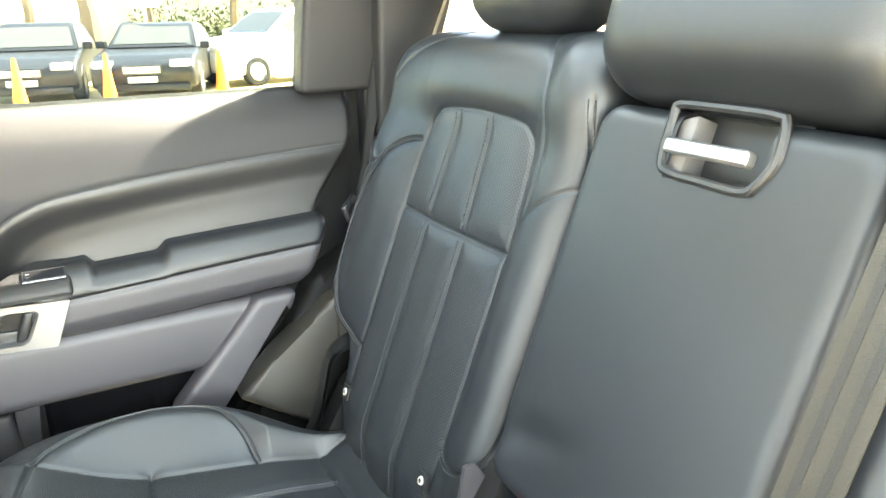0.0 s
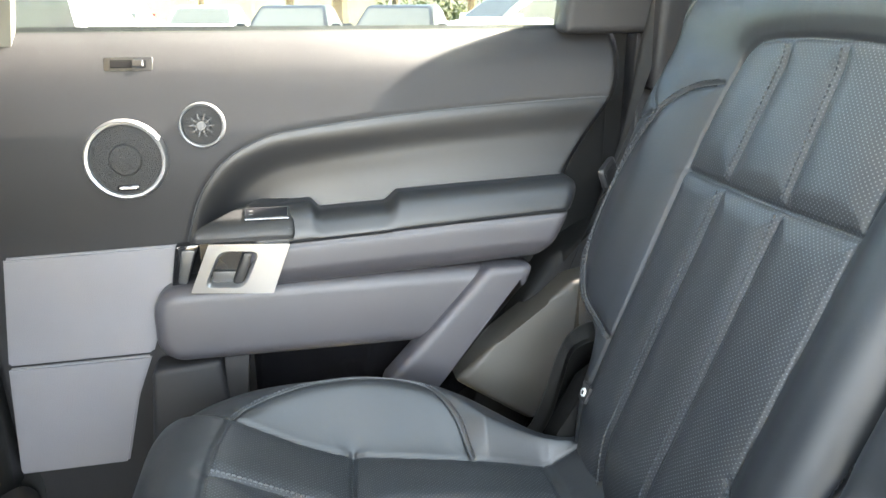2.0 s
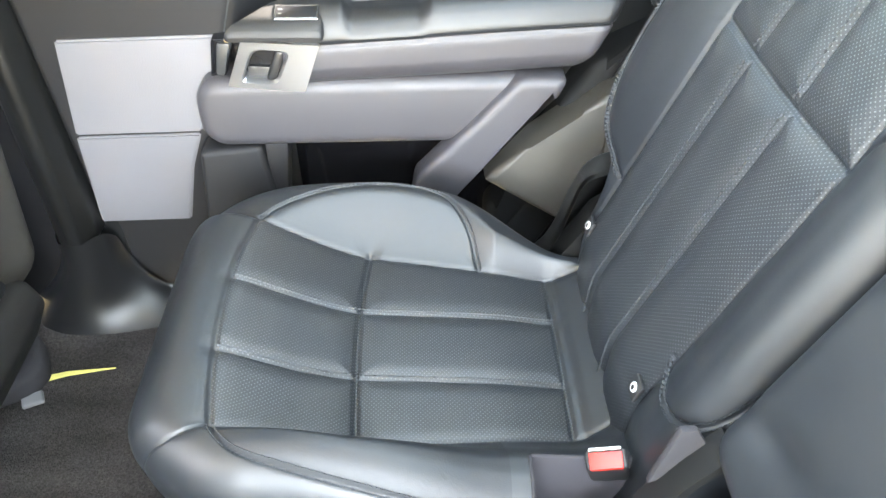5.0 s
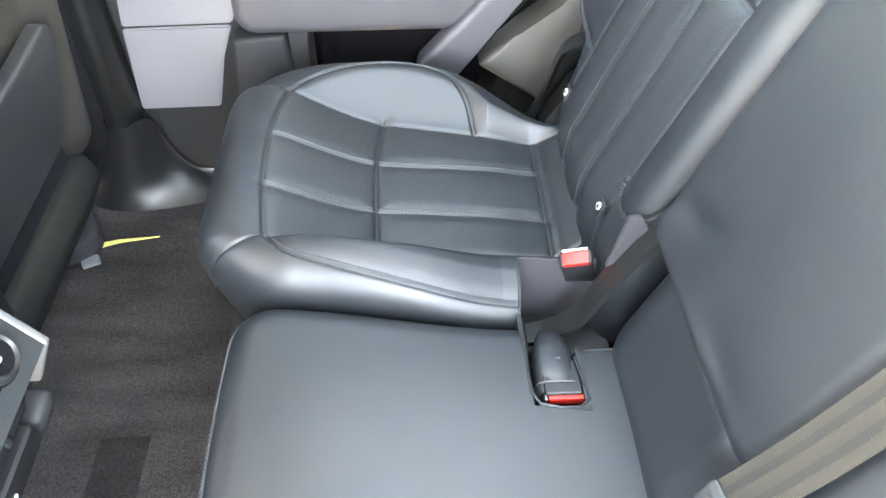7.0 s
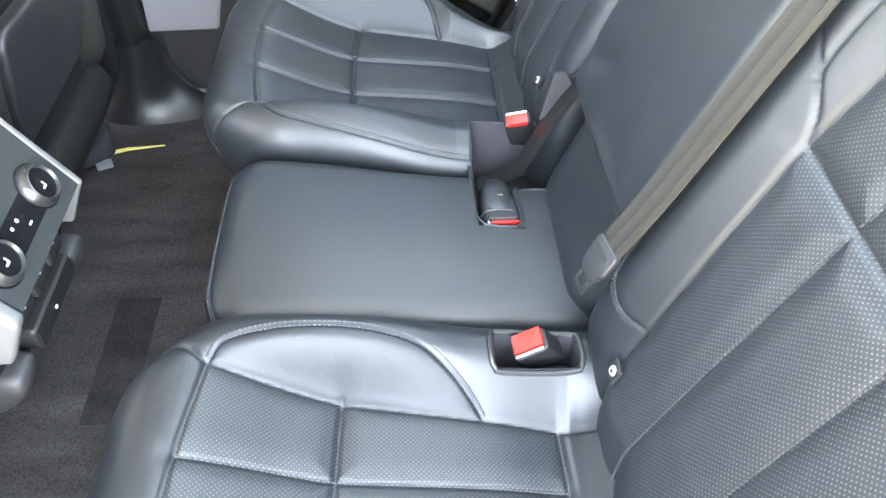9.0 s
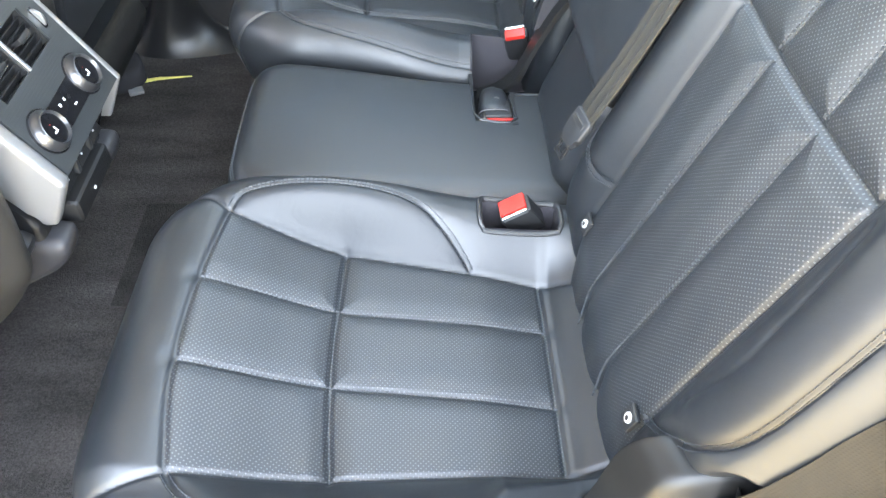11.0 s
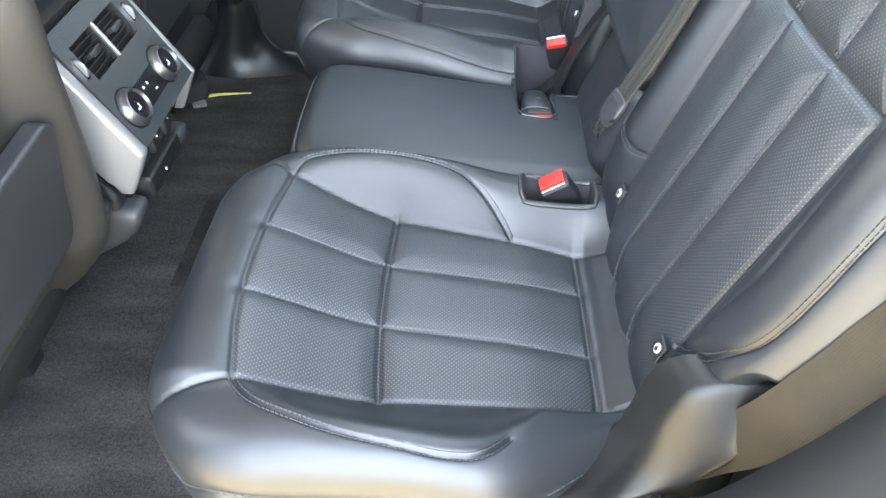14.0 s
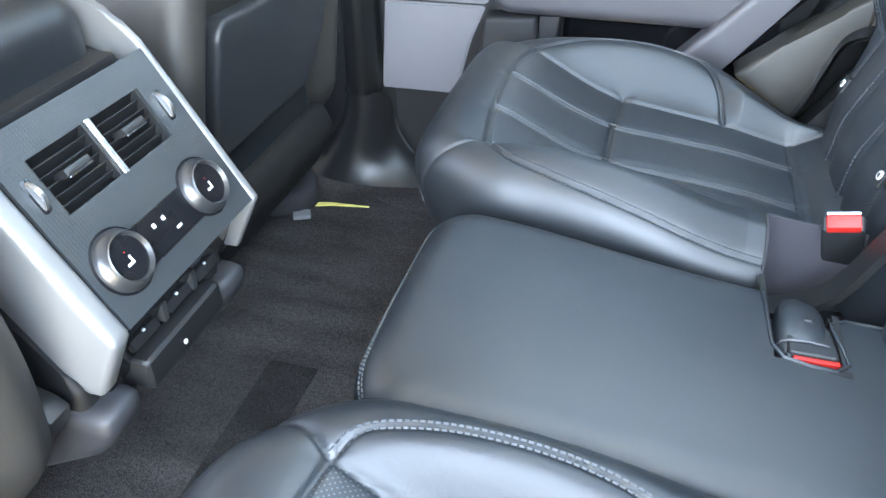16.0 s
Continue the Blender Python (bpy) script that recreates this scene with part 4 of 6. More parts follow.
def rear_door():
    d = thing("door_1", (.2, .86, .56), "closed rear car door with black trim, silver handle and speakers", "car door", kind="structure")
    xs, zs = np.arange(-.245, .712, .004), np.arange(.56, 1.40, .004)
    rim = curve([(.56, .20), (.80, .325), (.868, .375), (.942, .450), (1.027, .545), (1.05, .556), (1.098, .590), (1.15, .610), (1.19, .626), (1.22, .645), (1.284, .688), (1.321, .702), (1.376, .707), (1.42, .707)], .01)
    edge_x = lambda z: np.interp(z, *rim.T)            # the rear edge of the door trim, curved round the wheel arch
    knee = lambda x: np.interp(x, KNEE[:, 0], KNEE[:, 1], left=.9)
    inside = lambda x, z: (z < knee(x)) & (x > .05) & (z > 1.04)

    def fy(x, z):
        y = yb(z)
        dz = np.clip(knee(x) - z, 0, .3)
        dd = np.minimum(dz, np.clip(dist_to(KNEE, x, z), 0, .3))
        rec = np.where((z < knee(x)) & (x > .05), dd, 0)
        y = y + .002 * smooth(0, .004, rec) + .014 * smooth(.0, .055, rec) - .012 * smooth(.065, .15, rec)
        y = y + .003 * np.exp(-(dist_to(KNEE, x, z) / .003) ** 2)
        edge = smooth(-.225, -.245, x) * .02 + smooth(-.022, .0, x - edge_x(z)) * .03
        return y + edge
    upper = sheet_yz("upper_trim", xs, zs, fy, VINYL, d, "grained dark grey upper door trim", lambda x, z: ~inside(x, z) & (x < edge_x(z)) & ~((x > .128) & (x < .44) & (z > .72) & (z < .955)))
    sheet_yz("padded_recess", xs, zs, fy, INSERT, d, "smooth black leather door insert", lambda x, z: inside(x, z) & (x < edge_x(z)))
    part("insert_piping", tube([(x, float(fy(np.array(x), np.array(z))) - .0005, z) for x, z in KNEE[::2]], .0011, 6), THREAD, d, "pale thread along the insert")
    part("door_shell", box((-.235, .885, .50), (.70, .93, 1.385), .01), APERTURE, d)
    # front edge of the window frame
    part("window_frame", tube(curve([(-.172, .872, 1.345), (-.162, .866, 1.40), (-.140, .845, 1.50), (-.085, .78, 1.70)], .03), 0, flat=(.016, .012), up=(.1, -1, .2)), PILLAR, d, "beige window frame edge")
    # sill strip along the glass
    part("window_seal", box((-.17, .874, 1.362), (.62, .892, 1.386), .004, 2, pose(0, 0, 0) @ Matrix.Shear('XY', 4, (0, 0))), RUBBER, d, "black window seal")
    # grey lower front panels
    def grey(name, poly, lab):
        bm = bmesh.new()
        f = bm.faces.new([bm.verts.new((x, float(yb(z)) - .006, z)) for x, z in poly])
        r = bmesh.ops.extrude_face_region(bm, geom=[f])
        for v in [g for g in r['geom'] if isinstance(g, bmesh.types.BMVert)]:
            v.co.y += .016
        bmesh.ops.bevel(bm, geom=bm.edges[:], offset=.0035, segments=2, affect='EDGES')
        return part(name, bm, GREYTRIM, d, lab)
    grey("grey_panel", [(-.190, 1.096), (.049, 1.103), (.034, 1.06), (.004, .985), (-.016, .934), (-.215, .929)], "silver grey textured panel")
    grey("grey_panel", [(-.216, .925), (-.018, .930), (-.046, .86), (-.076, .744), (-.233, .740)], "silver grey textured panel")
    # armrest: a flat face, a seam, a soft top that leans back with a scoop in it, and a slanted rear end
    pad = Pad((.135, .598), (1.041, 1.158), .020, .11, .003, rc=.024)
    seam = curve([(.10, 1.106), (.3, 1.108), (.45, 1.110), (.70, 1.112)])
    scoop = lambda u: -.014 * smooth(.222, .240, u) * smooth(.352, .328, u)

    def arm_lay(u, v, w):
        k = np.clip((v - 1.108) / .05, 0, 2)
        z = v + scoop(u) * k + (u - .17) * .054
        return u + .44 * (v - 1.10) * smooth(.42, .56, u), .757 - w + .020 * k ** 1.5, z
    pad.sheet(lambda u, v: 0 * u - .010 * smooth(1.075, 1.045, v), arm_lay, lambda U, V: groove_of([(seam, .0035, .0026, .0015, .008)], U, V))
    arm = pad.panels(lambda U, V: (V > np.interp(U, seam[:, 0], seam[:, 1])).astype(int), {0: ("armrest", VINYL2, "padded leather armrest"), 1: ("armrest_top", INSERT, "")}, d, False)[0]
    stitches(pad, [seam], arm, False, offset=.0045, both=False)
    # lower padded bar
    low = Pad((.000, .56), (.938, 1.052), .020, .08, .005, rc=.040)
    low.sheet(lambda u, v: -.004 + .004 * np.cos((v - .99) * 20) + 0 * u, lambda u, v, w: (u, .766 - w, v + (u - .25) * .010))
    cut = lambda u: .895 + (u - .329) * 1.0
    low.panels(lambda U, V: np.where((V < cut(U) + .005) & (U > .34), 20, 0), {0: ("lower_pad", VINYL2, "padded lower door bar")}, d, False)
    # map pocket
    part("pocket", box((.05, .868, .60), (.50, .884, .97), .004), GLOSS, d, "gloss black door pocket")
    part("pocket_front", prism([(-.035, .70), (-.012, .925), (.085, .935), (.098, .80), (.10, .70)], "y", .775, .83, .010, 3), VINYL, d)
    part("pocket_step", prism([(.088, .80), (.088, .934), (.125, .936), (.110, .80)], "y", .786, .83, .004), VINYL, d)
    part("pocket_rim", tube([(.12, .782, .942), (.25, .782, .944), (.36, .778, .950)], .004), GLOSS, d, "glossy pocket rim")
    # slanting closing strip
    part("slanted_strip", prism([(.474, 1.058), (.545, 1.058), (.534, 1.030), (.386, .880), (.368, .80), (.308, .80), (.320, .885)], "y", .748, .80, .014, 4), VINYL2, d, "slanted satin black strip")
    # handle

    def rounded(poly, rad, n=5):
        """A polygon with rounded corners, n points to a corner."""
        out = []
        for i, p in enumerate(poly):
            p, a, b = Vector(p), Vector(poly[i - 1]), Vector(poly[(i + 1) % len(poly)])
            q0, q1 = p + (a - p).normalized() * rad, p + (b - p).normalized() * rad
            for t in np.linspace(0, 1, n):
                out.append(q0 * (1 - t) ** 2 + p * 2 * t * (1 - t) + q1 * t * t)
        return out
    outer = rounded([(.085, 1.114), (.194, 1.113), (.167, 1.041), (.055, 1.044)], .003)
    inner = rounded([(.098, 1.104), (.153, 1.103), (.129, 1.050), (.073, 1.051)], .013)
    lip = rounded([(.101, 1.101), (.149, 1.100), (.126, 1.053), (.077, 1.054)], .012)
    bm = bmesh.new()
    fy0 = lambda x: .749 + (.2 - x) * .12
    fo = [bm.verts.new((x, fy0(x), z)) for x, z in outer]
    fi = [bm.verts.new((x, fy0(x), z)) for x, z in inner]
    li = [bm.verts.new((x, fy0(x) + .005, z)) for x, z in lip]
    bi = [bm.verts.new((x, .788, z)) for x, z in lip]
    bo = [bm.verts.new((x, .785, z)) for x, z in outer]
    for i in range(len(fo)):
        j = (i + 1) % len(fo)
        for a, b in ((fo, fi), (fi, li), (li, bi), (bo, fo)):
            bm.faces.new((a[i], a[j], b[j], b[i]))
    hp = part("handle_plate", bm, SATIN, d, "satin silver door handle surround")
    part("handle_cup", box((.070, .786, 1.040), (.17, .81, 1.110)), DIALBLACK, hp, "dark handle cup")
    part("handle_lever", prism([(.130, 1.100), (.146, 1.100), (.127, 1.054), (.111, 1.054)], "y", .763, .787, .006, 3), TRIM, hp, "dark silver pull lever")
    part("handle_foot", prism([(.086, 1.070), (.120, 1.068), (.116, 1.050), (.082, 1.050)], "y", .778, .79, .003), TRIM, hp)
    part("handle_end", prism([(.036, 1.105), (.070, 1.107), (.046, 1.040), (.026, 1.046)], "y", .790, .815, .005, 2), GLOSS, d, "gloss black handle end")
    part("handle_end_insert", prism([(.045, 1.100), (.064, 1.100), (.048, 1.050), (.036, 1.052)], "y", .786, .80, .003), GREYPLASTIC, d, "grey insert")
    # switch pod above the handle
    pod = prism([(.748, 1.118), (.747, 1.128), (.756, 1.140), (.790, 1.158), (.845, 1.162), (.845, 1.118)], "x", .066, .201, .008, 3)
    for v in pod.verts:                                # its front end tapers back into the insert
        if v.co.x < .12:
            v.co.x += min(.09, 1.5 * max(0, v.co.y - .752))
    part("switch_pod", pod, PLASTIC, d, "dark textured switch pod")
    t = pose(.165, .772, 1.1512, 27, 0, 0)
    sw = part("window_switch", box((-.030, -.0125, -.003), (.030, .0125, .0016), .001, 1, t), CHROME, d, "chrome framed window switch")
    part("switch_key", box((-.0280, -.0104, .0), (.0280, .0104, .0022), .0008, 1, t), DIALBLACK, sw, "gloss black switch key")
    for yy in (-.004, .003):
        part("switch_mark", box((-.024, yy, .0024), (-.019, yy + .0014, .0027), 0, 1, t), GREYTAB, sw, "pale mark")
    # lock switch near the glass
    t = Matrix.Translation((-.004, .842, 1.347)) @ Vector((0, -.86, .5)).to_track_quat('Z', 'Y').to_matrix().to_4x4()
    ls = part("lock_switch", box((-.033, -.012, -.006), (.033, .012, .004), .005, 3, t), CHROME, d, "chrome lock switch frame")
    part("lock_slot", box((-.024, -.007, .001), (.024, .007, .0048), .002, 1, t), GLOSS, ls, "black slot")
    part("lock_key", box((.004, -.006, .003), (.020, .006, .0065), .002, 1, t), CHROME, ls, "silver lock key")
    # speakers
    def speaker(x, z, r, name, lab):
        y = float(yb(z)) - .002
        m = Matrix.Translation((x, y, z)) @ Vector((0, -1, .06)).to_track_quat('Z', 'Y').to_matrix().to_4x4()
        s = part(name, lathe([(r * .86, -.004), (r * .86, .004), (r * .88, .007), (r * .95, .008), (r, .004), (r * 1.01, -.004)], m, 56), RING, d, lab)
        part("mesh", lathe([(r * .88, .002), (r * .55, .0035), (r * .40, .0045), (r * .36, .008), (r * .15, .010), (.0004, .0105)], m, 48), GRILLE, s, "dark perforated speaker mesh")
        return s, m
    s, m = speaker(-.014, 1.227, .0535, "speaker", "silver ringed round door speaker")
    part("badge", box((-.014, -.0405, .004), (.014, -.0335, .0075), .002, 2, m), GLOSS, s, "small black badge")
    part("badge_mark", box((-.011, -.0385, .0074), (.011, -.0360, .0080), 0, 1, m), SATIN, s, "bright badge mark")
    s, m = speaker(.087, 1.269, .0305, "tweeter", "silver ringed small tweeter")
    part("tweeter_cap", disc(.006, .006, m @ pose(0, 0, .010), 20, .001), GREYPLASTIC, s, "light centre cap")
    for k in range(10):
        a = 2 * math.pi * k / 10
        part("tweeter_rib", box((.007, -.0008, .006), (.016, .0008, .0095), 0, 1, m @ pose(0, 0, 0, 0, 0, math.degrees(a))), GREYPLASTIC, s)
    return d


rear_door()


# ---------------------------------------------------------------- cabin shell
def setting(name, bm, material, label, category, sharp=35):
    return tagged(part(name, bm, material, None, "", sharp), label, category, kind="structure")


setting("floor", box((-2.2, -.80, .50), (.66, .85, .556)), CARPET, "dark grey looped carpet of the cabin floor", "floor")
setting("floor_rear", box((.60, -.86, .50), (2.1, .88, .80)), CARPET, "carpeted boot floor", "floor")
# sill and kick moulding of the far side: flares from the pillar foot to the sill
KICK = mat("satin_kick_trim", (0.010, 0.010, 0.0104), 0.33, grain=0.0003, gscale=2200, gstr=0.2, spec=0.5)


def kick(sgn):
    t = thing("kick_trim", (-.25, sgn * .82, .556), "black moulded pillar foot and sill trim", "pillar trim", kind="structure")
    us, vs = np.linspace(0, 1, 40), np.linspace(0, 1, 30)
    top = curve([(-.310, .84, .742), (-.298, .795, .742), (-.280, .775, .743), (-.245, .770, .747), (-.222, .795, .750), (-.213, .832, .715), (-.203, .838, .665), (-.166, .838, .604), (-.10, .845, .585), (.30, .85, .575)])
    bot = curve([(-.42, .84, .55), (-.40, .79, .55), (-.35, .752, .55), (-.28, .738, .55), (-.21, .742, .55), (-.15, .752, .55), (-.08, .762, .55), (.10, .77, .55), (.60, .77, .55)])
    pick = lambda c, u: np.stack([np.interp(u, np.linspace(0, 1, len(c)), c[:, k]) for k in range(3)], -1)
    A, B = pick(top, us), pick(bot, us)
    V = vs[None, :, None]
    flare = V ** 2.1                                   # steep below the pillar, spreading over the floor
    P = A[:, None] * (1 - flare) + B[:, None] * flare
    P[..., 2] = A[:, None, 2] * (1 - V[..., 0]) + B[:, None, 2] * V[..., 0]
    P[..., 1] *= sgn
    n, m = 40, 30
    idx = np.arange(n * m).reshape(n, m)
    q = np.stack([idx[:-1, :-1], idx[1:, :-1], idx[1:, 1:], idx[:-1, 1:]], -1).reshape(-1, 4)
    raw("kick_sheet", P.reshape(-1, 3), q if sgn < 0 else q[:, ::-1], KICK, t)
    part("pillar_core", box((-.300, sgn * .846, .556), (-.205, sgn * .905, .80), .004), APERTURE, t)
    # pillar cover above and its seal
    part("pillar_cover", prism([(-.32, .93), (-.306, .82), (-.288, .785), (-.262, .770), (-.246, .776), (-.233, .81), (-.230, .93)], "z", .728, 1.325, .006, 2,
         Matrix.Scale(sgn, 4, (0, 1, 0)) @ Matrix.Translation((0, 0, 0))), COVER, t, "satin black centre pillar cover")
    part("pillar_upper", prism([(-.40, .93), (-.37, .82), (-.30, .785), (-.235, .80), (-.20, .85), (-.19, .93)], "z", 1.328, 1.72, .006, 2, Matrix.Scale(sgn, 4, (0, 1, 0)) @ Matrix.Translation((-.02, 0, 0))), PILLAR, t, "beige upper pillar cover")
    part("door_seal", tube([(-.246, sgn * .850, .74), (-.238, sgn * .846, .95), (-.226, sgn * .846, 1.15), (-.206, sgn * .850, 1.32), (-.192, sgn * .85, 1.40), (-.165, sgn * .835, 1.5), (-.11, sgn * .76, 1.70)], .011, 10), RUBBER, t, "black rubber door seal")
    return t


kick(1)
kick(-1)

# far front door, plain
setting("door_2", prism([(z2, z) for z, z2 in ((1.36, .86), (1.20, .80), (1.0, .81), (.56, .84), (.56, .93), (1.36, .93))], "x", -1.3, -.30, .01), VINYL, "closed black front door trim", "car door")
setting("door_3", prism([(-z2, z) for z, z2 in ((1.36, .86), (1.20, .80), (1.0, .81), (.56, .84), (.56, .93), (1.36, .93))], "x", -1.3, -.30, .01), VINYL, "closed black front door trim", "car door")


# rear quarter: trim between the seat and the door, wheel arch, rear pillar, quarter glass
def quarter(sgn):
    t = thing("quarter_trim", (.7, sgn * .80, .60), "dark moulded rear quarter and door opening trim", "car trim", kind="structure")
    us, vs = np.linspace(0, 1, 50), np.linspace(0, 1, 24)
    e1 = curve([(.42, .650, .62), (.48, .648, .74), (.541, .662, .842), (.590, .688, .950), (.645, .705, 1.08), (.70, .72, 1.22), (.76, .735, 1.40), (.86, .74, 1.60)])
    e2 = curve([(.44, .79, .58), (.50, .80, .66), (.575, .815, .78), (.640, .825, .90), (.695, .835, 1.05), (.725, .84, 1.20), (.735, .845, 1.38), (.76, .80, 1.62)])
    e3 = curve([(.50, .88, .56), (.56, .88, .64), (.63, .885, .76), (.69, .89, .88), (.735, .89, 1.04), (.765, .89, 1.20), (.775, .885, 1.38), (.79, .82, 1.64)])
    e4 = curve([(.52, .955, .50), (.585, .955, .60), (.66, .955, .73), (.725, .955, .86), (.77, .955, 1.03), (.80, .955, 1.20), (.81, .93, 1.38), (.82, .84, 1.66)])
    if sgn > 0:
        e1[:, 1] = np.maximum(e1[:, 1], .815)
        part("quarter_panel", prism([(.428, .868), (.501, .928), (.575, .985), (.612, 1.02), (.66, 1.03), (.66, .88), (.600, .80), (.553, .785)], "y", .772, .84, .014, 4), QUARTER_LIT, t, "quarter panel, beige from reflected light put into its colour")
    if sgn < 0:                                        # the open side shows the sill edge further forward
        e2 = curve([(.47, .77, .70), (.515, .785, .86), (.580, .80, 1.029), (.613, .80, 1.10), (.640, .80, 1.149), (.68, .80, 1.25), (.72, .80, 1.40), (.76, .79, 1.62)])
        e3 = e2 + np.array((.010, .035, -.012))
        e4 = e2 + np.array((.035, .12, -.03))
    pick = lambda c, u: np.stack([np.interp(u, np.linspace(0, 1, len(c)), c[:, k]) for k in range(3)], -1)

    def loft(name, a, b, belly, material, lab):
        A, B = pick(a, us), pick(b, us)
        V = vs[None, :, None]
        P = A[:, None] * (1 - V) + B[:, None] * V
        s = belly * np.sin(np.pi * vs)[None, :]
        P[..., 0] += -s * .6
        P[..., 2] += s * .6
        P[..., 1] *= sgn
        n, m = len(us), len(vs)
        idx = np.arange(n * m).reshape(n, m)
        q = np.stack([idx[:-1, :-1], idx[1:, :-1], idx[1:, 1:], idx[:-1, 1:]], -1).reshape(-1, 4)
        raw(name, P.reshape(-1, 3), q if sgn > 0 else q[:, ::-1], material, t, lab)
    loft("inner_trim", e1, e2, .022, APERTURE, "dark grey moulded opening trim")
    loft("seal_step", e2, e3, .006, RUBBER, "black sealing step")
    loft("body_flange", e3, e4, .010, APERTURE if sgn < 0 else PAINT, "dark painted body flange")
    # wheelhouse cover behind the belt
    part("wheelhouse_cover", prism([(.44, .62), (.44, .78), (.505, .835), (.555, .98), (.60, 1.05), (.70, 1.10), (.95, 1.30), (.95, .62)] if sgn > 0 else [(.625, .62), (.625, .93), (.68, 1.02), (.74, 1.10), (.95, 1.30), (.95, .62)], "y", sgn * (.82 if sgn > 0 else .615), sgn * .90, .02, 3), APERTURE, t, "dark wheelhouse cover")
    # rear pillar with its upper trim
    part("rear_pillar", prism([(.604, 1.383), (.640, 1.70), (.80, 1.70), (.75, 1.383)], "y", sgn * .835, sgn * .90, .012, 3), VINYL, t, "grey rear pillar trim") if sgn > 0 else None
    part("pillar_trim", prism([(.735, 1.30), (.75, 1.72), (.95, 1.72), (.84, 1.44), (.82, 1.30)], "y", sgn * .80, sgn * .90, .012, 3), VINYL, t, "dark rear pillar cover")
    part("door_jamb", box((.64, sgn * .897, .56), (.80, sgn * .93, 1.385), .004), APERTURE, t, "black door jamb")
    part("quarter_wall", prism([(.730, .80), (.730, 1.385), (2.1, 1.385), (2.1, .80)], "y", sgn * .862, sgn * .92, .01), VINYL, t)
    return t


quarter(1)
quarter(-1)

# roof and rails
setting("ceiling", box((-1.15, -.66, 1.74), (1.9, .66, 1.80), .02), HEADLINER, "pale headliner under the roof", "ceiling")
# The unseen far rail is widened outwards to block sun spots on the seats.
for sgn in (1, -1):
    setting("roof_rail", prism([(-1.25, 1.70), (-.6, 1.715), (.5, 1.70), (1.9, 1.62), (1.9, 1.78), (-.6, 1.79), (-1.25, 1.76)], "y", sgn * .64, sgn * (.90 if sgn > 0 else .76), .015), HEADLINER, "pale roof side rail", "roof rail")
setting("tailgate", prism([(1.95, .60), (2.05, .60), (2.05, 1.25), (1.95, 1.25)], "y", -.88, .90, .02), VINYL, "tailgate trim below the rear glass", "tailgate")
setting("firewall", box((-1.95, -.85, .50), (-1.85, .88, 1.25), .02), VINYL, "black dashboard end of the cabin", "dashboard")


# ---------------------------------------------------------------- console between the front seats
FOOT = mat("grey_moulding", (0.026, 0.0255, 0.028), 0.5, grain=0.0004, gscale=1500, gstr=0.4)


